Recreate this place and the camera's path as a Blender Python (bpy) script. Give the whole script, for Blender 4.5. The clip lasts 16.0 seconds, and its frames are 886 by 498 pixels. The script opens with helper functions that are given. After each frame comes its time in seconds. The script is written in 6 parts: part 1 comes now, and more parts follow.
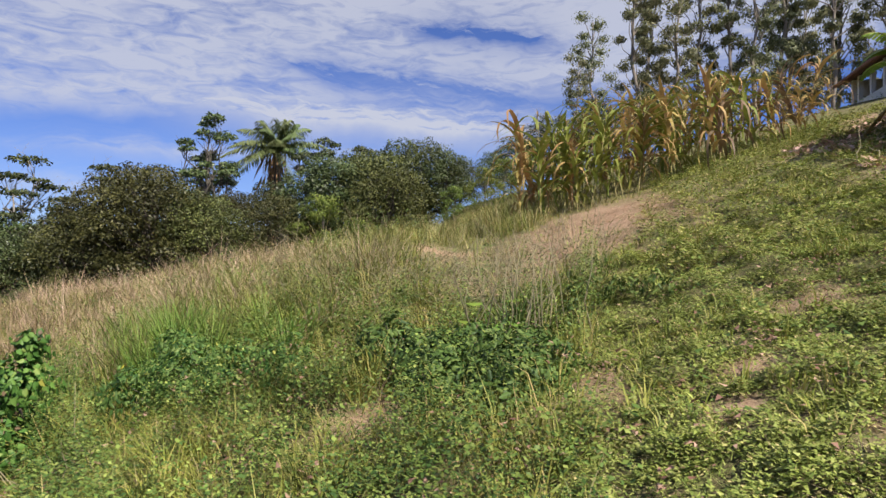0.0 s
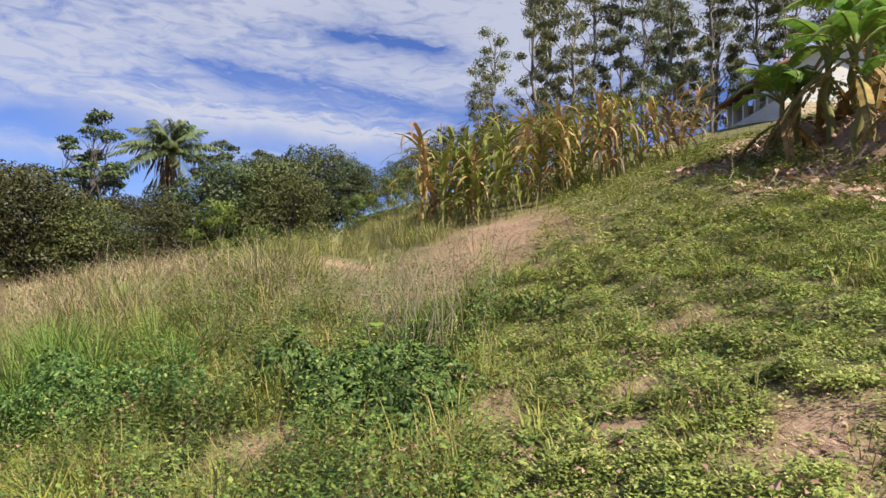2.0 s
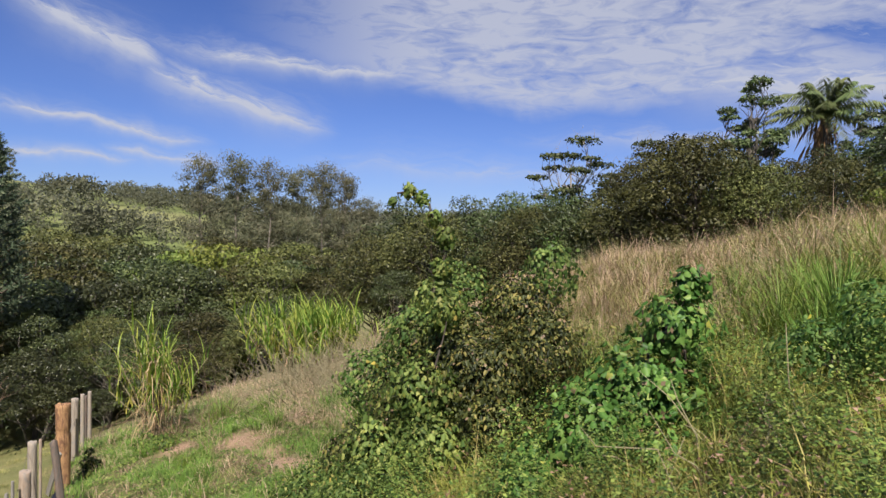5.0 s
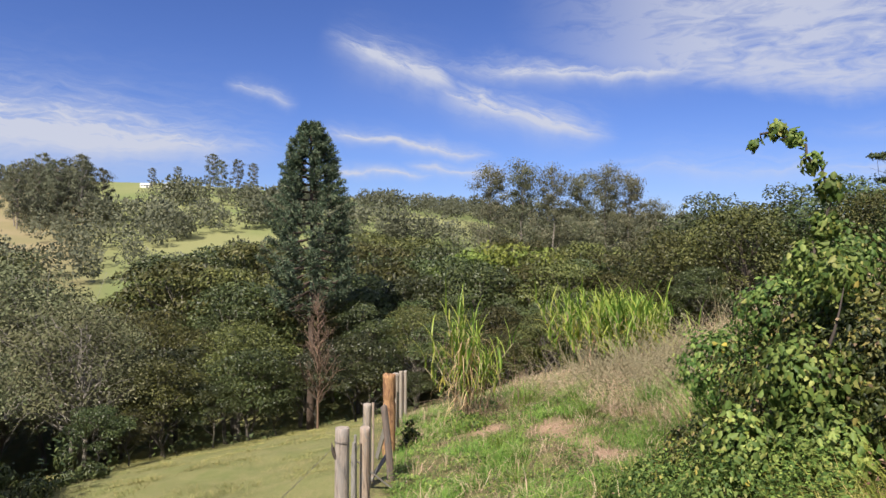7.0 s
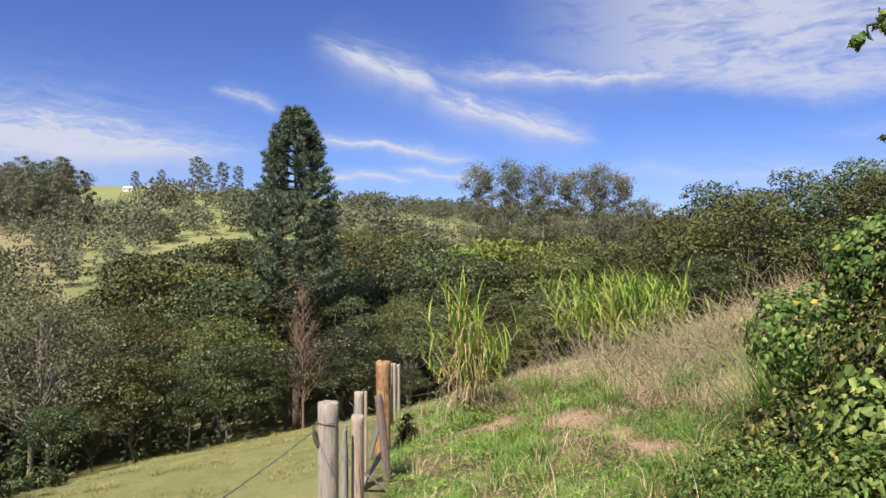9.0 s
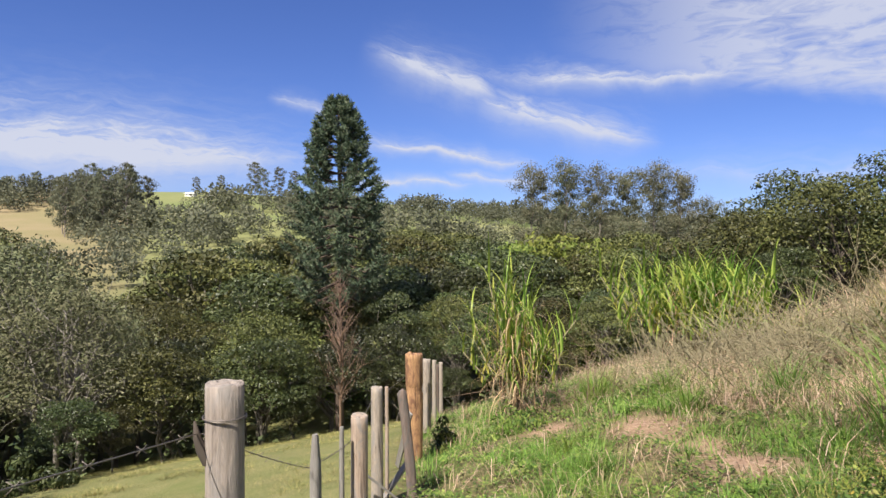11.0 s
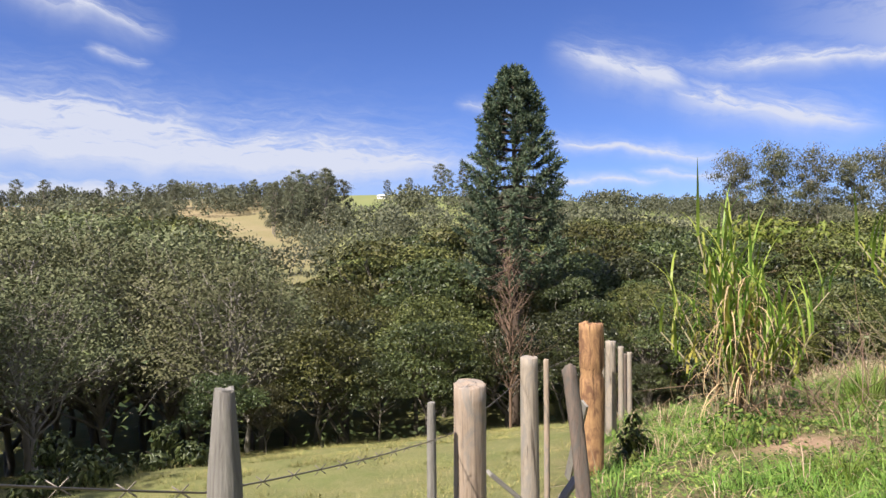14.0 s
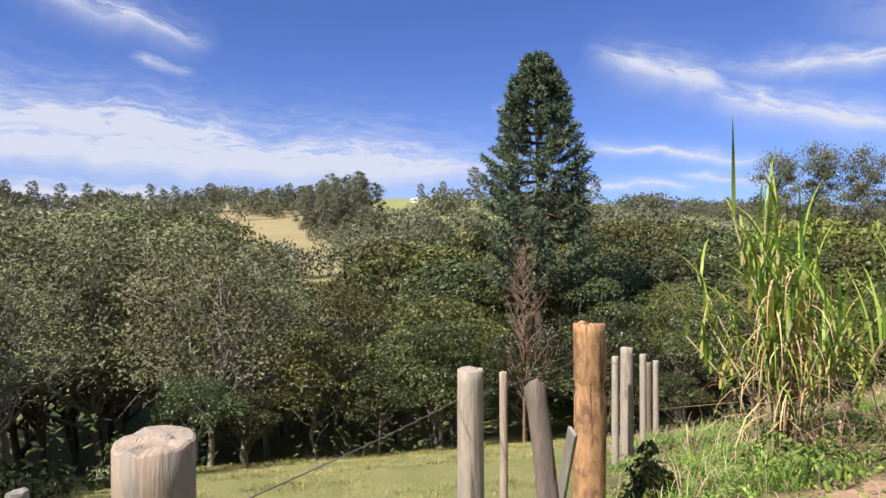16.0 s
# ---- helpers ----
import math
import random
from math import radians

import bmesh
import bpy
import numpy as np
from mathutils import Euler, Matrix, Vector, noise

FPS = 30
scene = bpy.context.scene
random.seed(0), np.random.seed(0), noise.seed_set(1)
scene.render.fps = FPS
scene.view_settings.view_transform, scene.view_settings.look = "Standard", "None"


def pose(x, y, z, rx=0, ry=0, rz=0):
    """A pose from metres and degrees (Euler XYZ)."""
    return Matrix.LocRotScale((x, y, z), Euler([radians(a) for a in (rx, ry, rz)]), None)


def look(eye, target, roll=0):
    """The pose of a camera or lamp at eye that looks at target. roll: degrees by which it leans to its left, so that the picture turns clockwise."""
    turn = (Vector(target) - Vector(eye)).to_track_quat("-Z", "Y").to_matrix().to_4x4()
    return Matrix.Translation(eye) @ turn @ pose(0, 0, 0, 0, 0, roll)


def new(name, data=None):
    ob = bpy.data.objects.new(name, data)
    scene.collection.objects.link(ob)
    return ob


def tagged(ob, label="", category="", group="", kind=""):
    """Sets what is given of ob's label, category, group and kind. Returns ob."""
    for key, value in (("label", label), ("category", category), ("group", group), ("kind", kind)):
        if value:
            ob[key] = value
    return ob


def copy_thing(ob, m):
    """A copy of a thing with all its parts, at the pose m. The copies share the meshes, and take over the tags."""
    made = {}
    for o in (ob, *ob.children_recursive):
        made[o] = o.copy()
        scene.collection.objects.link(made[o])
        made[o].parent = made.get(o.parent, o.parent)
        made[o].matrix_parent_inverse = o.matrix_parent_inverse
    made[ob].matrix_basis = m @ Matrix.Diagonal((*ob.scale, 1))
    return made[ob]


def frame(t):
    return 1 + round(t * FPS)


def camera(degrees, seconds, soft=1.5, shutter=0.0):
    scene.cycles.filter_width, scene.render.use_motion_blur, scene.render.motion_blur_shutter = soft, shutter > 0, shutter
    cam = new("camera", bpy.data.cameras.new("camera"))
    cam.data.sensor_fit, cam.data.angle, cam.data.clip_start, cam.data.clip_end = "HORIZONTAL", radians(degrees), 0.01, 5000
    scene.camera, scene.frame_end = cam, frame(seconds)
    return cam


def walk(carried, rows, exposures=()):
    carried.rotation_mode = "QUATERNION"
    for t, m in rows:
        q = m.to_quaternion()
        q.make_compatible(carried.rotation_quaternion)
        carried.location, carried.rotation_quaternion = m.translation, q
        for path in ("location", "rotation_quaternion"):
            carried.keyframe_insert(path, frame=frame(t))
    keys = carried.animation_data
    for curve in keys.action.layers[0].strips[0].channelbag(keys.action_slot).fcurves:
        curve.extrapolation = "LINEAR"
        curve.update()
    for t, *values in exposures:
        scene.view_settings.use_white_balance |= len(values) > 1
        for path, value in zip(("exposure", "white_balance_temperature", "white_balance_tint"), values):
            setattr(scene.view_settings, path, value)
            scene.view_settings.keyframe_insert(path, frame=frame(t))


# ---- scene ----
cam = camera(68.7, 16.0)
METRES, EYE, TILT, LEAN, TURN = 11.0, 1.5, 0.0, 0.0, 0.0
ROWS = [
    (0.0, 0.0, 0.0, 0.0, -0.0, 0.0, 0.0),
    (0.5, 0.0011, -0.0005, 0.0003, -4.1, 0.24, -0.15),
    (1.0, 0.0041, -0.0024, 0.0038, -6.76, 0.36, -0.3),
    (1.5, 0.0021, -0.0039, 0.0077, -8.18, 0.51, -0.58),
    (2.0, -0.0004, -0.005, 0.0116, -8.6, 0.62, -0.65),
    (2.5, -0.002, -0.008, 0.0131, -9.08, 0.78, -0.8),
    (3.0, -0.0109, -0.0017, 0.0064, -9.04, 0.48, -1.13),
    (3.5, -0.0354, 0.0173, -0.0013, -2.75, 0.02, -1.59),
    (4.0, -0.0767, 0.0364, -0.0113, 14.4, -0.57, -1.81),
    (4.5, -0.1233, 0.0464, -0.0358, 27.98, -1.13, -1.76),
    (5.0, -0.1751, 0.0663, -0.0512, 42.4, -1.7, -1.36),
    (7.5, -0.2997, 0.0746, -0.1142, 67.23, -1.42, -0.52),
    (8.0, -0.3402, 0.0882, -0.1281, 65.79, -1.68, -0.27),
    (8.5, -0.3717, 0.0942, -0.1428, 65.47, -1.24, -0.19),
    (11.0, -0.5241, 0.1799, -0.1986, 70.41, -0.76, 0.06),
    (11.5, -0.5574, 0.1842, -0.2077, 75.67, -0.87, -0.07),
    (12.0, -0.5809, 0.1911, -0.2201, 85.09, -1.02, 0.53),
    (12.5, -0.6199, 0.2061, -0.2399, 85.61, -0.84, 0.32),
    (13.0, -0.6566, 0.2222, -0.2487, 85.91, -0.7, 0.39),
    (13.5, -0.6892, 0.2315, -0.2555, 86.35, -0.54, 0.2),
    (14.0, -0.7242, 0.2488, -0.2654, 86.53, -0.63, 0.49),
    (14.5, -0.757, 0.2709, -0.2689, 86.44, -0.65, 0.42),
    (15.0, -0.7895, 0.2835, -0.2798, 85.14, -0.59, 0.29),
    (15.5, -0.8231, 0.3026, -0.2813, 85.16, -0.5, 0.49),
    (16.0, -0.8503, 0.3127, -0.286, 89.65, -0.22, 0.25),
]
walk(cam, [(t, pose(0, 0, EYE, TILT, LEAN, TURN) @ pose(METRES * x, METRES * y, METRES * z, 90 + pitch, roll, yaw)) for t, x, y, z, yaw, pitch, roll in ROWS],
     [(0.0, 0.66), (3.0, 0.78), (4.0, 0.60), (5.0, 0.55), (8.0, 0.80), (11.0, 0.83), (12.0, 0.92), (16.0, 0.95)])

# ---- light ----
SUN_DIR = Vector((0.66, -0.75, 1.2)).normalized()   # towards the sun


def make_world():
    w = bpy.data.worlds.new("world")
    scene.world = w
    w.use_nodes = True
    nt = w.node_tree
    nt.nodes.clear()
    N, Lk = nt.nodes.new, nt.links.new
    out, bg = N("ShaderNodeOutputWorld"), N("ShaderNodeBackground")
    sky = N("ShaderNodeTexSky")
    sky.sky_type, sky.sun_disc = "NISHITA", False
    sky.sun_elevation = math.asin(SUN_DIR.z)
    sky.sun_rotation = math.atan2(SUN_DIR.x, SUN_DIR.y)
    sky.air_density, sky.dust_density, sky.ozone_density, sky.altitude = 1.0, 0.3, 2.5, 800
    tc = N("ShaderNodeTexCoord")
    sep = N("ShaderNodeSeparateXYZ")
    Lk(tc.outputs["Generated"], sep.inputs[0])

    def m(op, a, b=None, c=None, clamp=False):
        n = N("ShaderNodeMath")
        n.operation, n.use_clamp = op, clamp
        for k, v in enumerate((a, b, c)):
            if v is None:
                continue
            if isinstance(v, (int, float)):
                n.inputs[k].default_value = v
            else:
                Lk(v, n.inputs[k])
        return n.outputs[0]

    X, Y, Z = sep.outputs
    az = m("MULTIPLY", m("ARCTAN2", m("MULTIPLY", X, -1.0), Y), 57.2958)     # degrees west of north
    el = m("MULTIPLY", m("ARCSINE", Z), 57.2958)

    def step01(v, a, b):
        n = N("ShaderNodeMapRange")
        n.interpolation_type = "SMOOTHSTEP"
        Lk(v, n.inputs[0])
        n.inputs[1].default_value, n.inputs[2].default_value = a, b
        return n.outputs[0]

    def texture(p, q, scale, detail=6, rough=0.6, dist=0.4, shift=0.0):
        com = N("ShaderNodeCombineXYZ")
        Lk(p, com.inputs[0]), Lk(q, com.inputs[1])
        com.inputs[2].default_value = shift
        n = N("ShaderNodeTexNoise")
        n.inputs["Scale"].default_value, n.inputs["Detail"].default_value = scale, detail
        n.inputs["Roughness"].default_value, n.inputs["Distortion"].default_value = rough, dist
        Lk(com.outputs[0], n.inputs["Vector"])
        return n.outputs[0]

    warp = m("MULTIPLY", m("SUBTRACT", texture(az, el, 0.16, 4, 0.6, 0.3), 0.5), 2.6)
    elw = m("ADD", el, warp)

    def wisp(a, b, width, strength=1.0, ragged=1.0, shift=0.0):
        """A feathered streak of high cloud from a to b (azimuth, elevation)."""
        dx, dy = b[0] - a[0], b[1] - a[1]
        ln = math.hypot(dx, dy)
        pa, pe = m("SUBTRACT", az, a[0]), m("SUBTRACT", elw, a[1])
        u = m("ADD", m("MULTIPLY", pa, dx / ln), m("MULTIPLY", pe, dy / ln))
        v = m("SUBTRACT", m("MULTIPLY", pe, dx / ln), m("MULTIPLY", pa, dy / ln))
        fib = texture(m("MULTIPLY", u, 0.28), m("MULTIPLY", v, 1.5), 1.0, 7, 0.62, 0.7, shift)
        v = m("DIVIDE", m("ADD", v, m("MULTIPLY", m("SUBTRACT", fib, 0.5), 1.6 * width * ragged)), width)
        body = m("POWER", 2.718, m("MULTIPLY", m("ABSOLUTE", v), -1.15))
        ends = m("MULTIPLY", step01(u, 0.0, 0.35 * ln), step01(u, ln, 0.7 * ln))
        return m("MULTIPLY", m("MULTIPLY", body, ends), m("MULTIPLY", m("ADD", fib, -0.12), 2.0 * strength), clamp=True)

    # the rippled sheet of cloud in the north-west and north, with its lower edge
    rows_ = texture(m("MULTIPLY", az, 0.35), m("MULTIPLY", el, 1.25), 0.9, 5, 0.6, 0.9, 4.0)
    broad = texture(m("MULTIPLY", az, 0.10), m("MULTIPLY", el, 0.2), 0.9, 5, 0.55, 0.5, 9.0)
    edge = m("ADD", m("MULTIPLY", m("MAXIMUM", m("SUBTRACT", az, 36.0), 0.0), 0.17), m("MULTIPLY", m("MAXIMUM", m("SUBTRACT", 30.0, az), 0.0), 0.06))
    over = m("SUBTRACT", elw, m("ADD", edge, 9.9))
    sheet = m("MULTIPLY", step01(over, -0.6, 2.2), step01(az, 63.0, 42.0))
    lumps = m("MULTIPLY", m("SUBTRACT", m("ADD", m("MULTIPLY", rows_, 0.55), m("MULTIPLY", broad, 0.45)), 0.30), 4.4, clamp=True)
    sheet = m("MULTIPLY", sheet, m("MULTIPLY_ADD", lumps, 0.78, 0.10))
    gap = m("MAXIMUM", wisp((18, 16.0), (-12, 11.8), 1.0, 2.0), wisp((6, 19.0), (-12, 17.5), 0.9, 1.6))
    sheet = m("MULTIPLY", sheet, m("SUBTRACT", 1.0, gap, clamp=True))
    # open sky elsewhere holds scattered high cloud
    high = m("MULTIPLY", m("MULTIPLY", m("SUBTRACT", broad, 0.52), 4.0, clamp=True), step01(el, 20.0, 30.0))
    alpha = m("MAXIMUM", sheet, high)
    for k, (a, b, w, f, rg) in enumerate((
            ((78, 16.3), (64, 11.8), 0.75, 1.0, 1.0), ((70, 12.9), (51, 8.0), 0.72, 1.15, 1.0), ((70, 13.9), (40, 12.9), 0.5, 0.95, 1.0),
            ((80, 8.9), (61, 6.5), 0.36, 1.1, 0.8), ((82, 5.5), (66, 4.7), 0.22, 0.9, 0.6), ((71, 5.8), (60, 4.9), 0.36, 0.9, 0.8),
            ((150, 8.6), (77, 6.6), 1.35, 1.7, 0.9), ((150, 11.2), (99, 8.6), 1.25, 1.5, 1.0), ((150, 4.4), (96, 3.7), 0.8, 1.3, 0.6),
            ((125, 19.3), (108, 16.3), 0.7, 0.8, 1.2), ((116, 14.7), (110, 14.2), 0.3, 0.6, 1.0), ((86, 12.0), (79, 11.0), 0.3, 0.6, 1.0),
            ((30, 12.6), (-16, 9.6), 1.3, 1.25, 1.1), ((58, 5.6), (18, 4.6), 0.8, 0.4, 1.0), ((40, 7.6), (-6, 8.2), 0.7, 0.5, 1.0))):
        alpha = m("MAXIMUM", alpha, wisp(a, b, 1.3 * w, 1.3 * f, rg, 1.7 * k))
    alpha = m("MULTIPLY", alpha, 0.92)
    mix = N("ShaderNodeMix")
    mix.data_type = "RGBA"
    Lk(alpha, mix.inputs["Factor"])
    tint = N("ShaderNodeMix")
    tint.data_type, tint.blend_type = "RGBA", "MULTIPLY"
    tint.inputs["Factor"].default_value = 1.0
    Lk(sky.outputs[0], tint.inputs["A"])
    tint.inputs["B"].default_value = SKY_TINT
    Lk(tint.outputs["Result"], mix.inputs["A"])
    mix.inputs["B"].default_value = CLOUD
    Lk(mix.outputs["Result"], bg.inputs[0])
    bg.inputs[1].default_value = SKY_STRENGTH
    Lk(bg.outputs[0], out.inputs[0])


SKY_STRENGTH = 0.050
SKY_TINT = (0.74, 0.89, 1.50, 1)
CLOUD = (7.7, 8.0, 9.3, 1)
make_world()
sun = new("sun", bpy.data.lights.new("sun", "SUN"))
sun.data.energy, sun.data.angle, sun.data.color = 5.0, radians(0.6), (1.0, 0.93, 0.82)
sun.matrix_world = look(SUN_DIR * 50, (0, 0, 0))

# ---- materials ----


def nodes(name):
    mt = bpy.data.materials.new(name)
    mt.use_nodes = True
    nt = mt.node_tree
    bs = nt.nodes["Principled BSDF"]
    return mt, nt, bs


def ramp(nt, fac, stops):
    r = nt.nodes.new("ShaderNodeValToRGB")
    el = r.color_ramp.elements
    while len(el) < len(stops):
        el.new(0.5)
    for e, (p, c) in zip(el, stops):
        e.position, e.color = p, (*c, 1)
    nt.links.new(fac, r.inputs[0])
    return r.outputs[0]


def noise_tex(nt, scale, detail=6, rough=0.6, coord="Object", stretch=(1, 1, 1), dist=0.0):
    tc, mp, n = (nt.nodes.new(k) for k in ("ShaderNodeTexCoord", "ShaderNodeMapping", "ShaderNodeTexNoise"))
    mp.inputs["Scale"].default_value = stretch
    nt.links.new(tc.outputs[coord], mp.inputs[0])
    nt.links.new(mp.outputs[0], n.inputs["Vector"])
    n.inputs["Scale"].default_value, n.inputs["Detail"].default_value, n.inputs["Roughness"].default_value = scale, detail, rough
    n.inputs["Distortion"].default_value = dist
    return n.outputs[0]


def mixc(nt, fac, a, b, blend="MIX"):
    n = nt.nodes.new("ShaderNodeMix")
    n.data_type, n.blend_type = "RGBA", blend
    for v, k in ((fac, "Factor"), (a, "A"), (b, "B")):
        if isinstance(v, (int, float)):
            n.inputs[k].default_value = v
        elif isinstance(v, tuple):
            n.inputs[k].default_value = (*v, 1)
        else:
            nt.links.new(v, n.inputs[k])
    return n.outputs["Result"]


def bump(nt, bs, height, strength=0.4, distance=0.02):
    b = nt.nodes.new("ShaderNodeBump")
    b.inputs["Strength"].default_value, b.inputs["Distance"].default_value = strength, distance
    nt.links.new(height, b.inputs["Height"])
    nt.links.new(b.outputs[0], bs.inputs["Normal"])


WARM = 1.26   # dry-season foliage leans to yellow


def leaf_mat(name, stops, rough=0.5, sheer=0.17, patch=0.35, spec=0.2, vary=0.3, warm=WARM, plant=0.0):
    """Foliage: each leaf takes its colour from the ramp; patches of lighter and darker growth; each plant differs a little."""
    stops = [(p, (c[0] * warm, c[1], c[2])) for p, c in stops]
    mt, nt, bs = nodes(name)
    geo, inf = nt.nodes.new("ShaderNodeNewGeometry"), nt.nodes.new("ShaderNodeObjectInfo")
    col = ramp(nt, geo.outputs["Random Per Island"], stops)
    pn = noise_tex(nt, patch, 3)
    hsv = nt.nodes.new("ShaderNodeHueSaturation")
    val = nt.nodes.new("ShaderNodeMapRange")
    nt.links.new(pn, val.inputs[0])
    val.inputs[1].default_value, val.inputs[2].default_value = 0.3, 0.7
    val.inputs[3].default_value, val.inputs[4].default_value = 1 - vary, 1 + vary
    own, both = nt.nodes.new("ShaderNodeMapRange"), nt.nodes.new("ShaderNodeMath")
    nt.links.new(inf.outputs["Random"], own.inputs[0])
    own.inputs[3].default_value, own.inputs[4].default_value = 1 - plant, 1 + plant
    both.operation = "MULTIPLY"
    nt.links.new(val.outputs[0], both.inputs[0])
    nt.links.new(own.outputs[0], both.inputs[1])
    nt.links.new(both.outputs[0], hsv.inputs["Value"])
    hue = nt.nodes.new("ShaderNodeMapRange")
    nt.links.new(inf.outputs["Random"], hue.inputs[0])
    hue.inputs[3].default_value, hue.inputs[4].default_value = 0.475, 0.525
    nt.links.new(hue.outputs[0], hsv.inputs["Hue"])
    nt.links.new(col, hsv.inputs["Color"])
    nt.links.new(hsv.outputs[0], bs.inputs["Base Color"])
    bs.inputs["Roughness"].default_value = rough
    bs.inputs["Specular IOR Level"].default_value = spec
    tr, mx = nt.nodes.new("ShaderNodeBsdfTranslucent"), nt.nodes.new("ShaderNodeMixShader")
    mx.inputs[0].default_value = sheer
    nt.links.new(hsv.outputs[0], tr.inputs[0])
    nt.links.new(bs.outputs[0], mx.inputs[1])
    nt.links.new(tr.outputs[0], mx.inputs[2])
    nt.links.new(mx.outputs[0], nt.nodes["Material Output"].inputs[0])
    return mt


def bark_mat(name, c1, c2, scale=6, stretch=(1, 1, 0.15), rough=0.9, strength=0.6):
    mt, nt, bs = nodes(name)
    n1 = noise_tex(nt, scale, 8, 0.65, stretch=stretch)
    n2 = noise_tex(nt, scale * 0.25, 3, 0.5)
    c = ramp(nt, n1, [(0.3, c1), (0.7, c2)])
    c = mixc(nt, n2, c, tuple(v * 0.6 for v in c1))
    nt.links.new(c, bs.inputs["Base Color"])
    bs.inputs["Roughness"].default_value = rough
    bump(nt, bs, n1, strength, 0.02)
    return mt


def plain_mat(name, c1, c2, scale=3, rough=0.85, strength=0.25):
    mt, nt, bs = nodes(name)
    n1, n2 = noise_tex(nt, scale, 8, 0.65), noise_tex(nt, scale * 9, 4)
    c = ramp(nt, n1, [(0.3, c1), (0.7, c2)])
    c = mixc(nt, 0.25, c, ramp(nt, n2, [(0.3, tuple(v * 0.7 for v in c1)), (0.7, c2)]))
    nt.links.new(c, bs.inputs["Base Color"])
    bs.inputs["Roughness"].default_value = rough
    bump(nt, bs, n2, strength, 0.01)
    return mt


GREEN_WEED = leaf_mat("weed_leaf", [(0.0, (0.04, 0.085, 0.02)), (0.4, (0.095, 0.165, 0.034)), (0.8, (0.18, 0.255, 0.055)), (1.0, (0.27, 0.33, 0.085))], patch=0.9, vary=0.45, warm=1.1)
LANE_HERB = leaf_mat("lane_herb_leaf", [(0.0, (0.10, 0.155, 0.035)), (0.5, (0.225, 0.295, 0.065)), (0.9, (0.30, 0.36, 0.105)), (1.0, (0.42, 0.37, 0.19))], patch=1.2, vary=0.4, warm=1.2)
LANE_GRASS = leaf_mat("lane_grass_blade", [(0.0, (0.15, 0.21, 0.045)), (0.5, (0.24, 0.31, 0.07)), (0.92, (0.34, 0.38, 0.12)), (1.0, (0.44, 0.40, 0.22))], patch=1.2, vary=0.4, warm=1.16)
WEED_GRASS = leaf_mat("weed_grass_blade", [(0.0, (0.09, 0.15, 0.025)), (0.5, (0.17, 0.25, 0.045)), (0.85, (0.27, 0.32, 0.08)), (1.0, (0.38, 0.37, 0.16))], patch=0.8)
STRAW = leaf_mat("straw", [(0.0, (0.22, 0.19, 0.12)), (0.5, (0.38, 0.34, 0.23)), (1.0, (0.52, 0.47, 0.35))], patch=2.0, sheer=0.1)
DARK_WEED = leaf_mat("dark_weed_leaf", [(0.0, (0.035, 0.075, 0.02)), (0.6, (0.075, 0.14, 0.03)), (1.0, (0.14, 0.22, 0.06))], patch=1.0)
OLIVE_GRASS = leaf_mat("olive_grass_blade", [(0.0, (0.11, 0.17, 0.04)), (0.4, (0.19, 0.25, 0.07)), (0.75, (0.30, 0.32, 0.13)), (1.0, (0.40, 0.39, 0.22))], patch=0.6, sheer=0.3)
DRY_GRASS = leaf_mat("dry_grass_blade", [(0.0, (0.20, 0.19, 0.10)), (0.4, (0.37, 0.345, 0.22)), (0.8, (0.50, 0.46, 0.33)), (1.0, (0.56, 0.54, 0.42))], patch=0.5, sheer=0.25)
FRESH_GRASS = leaf_mat("fresh_grass_blade", [(0.0, (0.075, 0.15, 0.025)), (0.6, (0.14, 0.26, 0.045)), (1.0, (0.22, 0.34, 0.07))], patch=0.8, warm=1.15)
MEADOW = leaf_mat("meadow_blade", [(0.0, (0.12, 0.15, 0.045)), (0.5, (0.205, 0.225, 0.078)), (1.0, (0.33, 0.305, 0.145))], patch=0.8, vary=0.4, warm=1.2)
CANE_LEAF = leaf_mat("cane_blade", [(0.0, (0.10, 0.22, 0.03)), (0.6, (0.18, 0.34, 0.06)), (0.9, (0.30, 0.42, 0.09)), (1.0, (0.46, 0.46, 0.10))], rough=0.4, sheer=0.4)
CANE_DRY = leaf_mat("cane_dry_blade", [(0.0, (0.22, 0.16, 0.09)), (1.0, (0.50, 0.43, 0.27))])
VINE_LEAF = leaf_mat("vine_leaf", [(0.0, (0.035, 0.11, 0.022)), (0.5, (0.065, 0.18, 0.036)), (0.9, (0.12, 0.25, 0.055)), (0.985, (0.2, 0.31, 0.08)), (1.0, (0.38, 0.36, 0.06))], rough=0.45, patch=1.6, vary=0.35, warm=1.05)
BUSH_LEAF = leaf_mat("bush_leaf", [(0.0, (0.018, 0.03, 0.01)), (0.5, (0.048, 0.072, 0.02)), (0.85, (0.125, 0.155, 0.04)), (1.0, (0.25, 0.25, 0.075))], rough=0.5, patch=1.1, spec=0.25, warm=1.2, vary=0.4)
SHRUB_YELLOW = leaf_mat("yellow_green_leaf", [(0.0, (0.075, 0.12, 0.022)), (0.6, (0.125, 0.18, 0.035)), (1.0, (0.18, 0.235, 0.055))], patch=0.6, warm=1.15)
CREEPER_LEAF = leaf_mat("creeper_leaf", [(0.0, (0.045, 0.105, 0.026)), (0.5, (0.105, 0.19, 0.046)), (0.9, (0.21, 0.31, 0.085)), (0.99, (0.32, 0.37, 0.12)), (1.0, (0.5, 0.42, 0.06))], rough=0.5, patch=1.8, vary=0.45, sheer=0.35, warm=1.08)
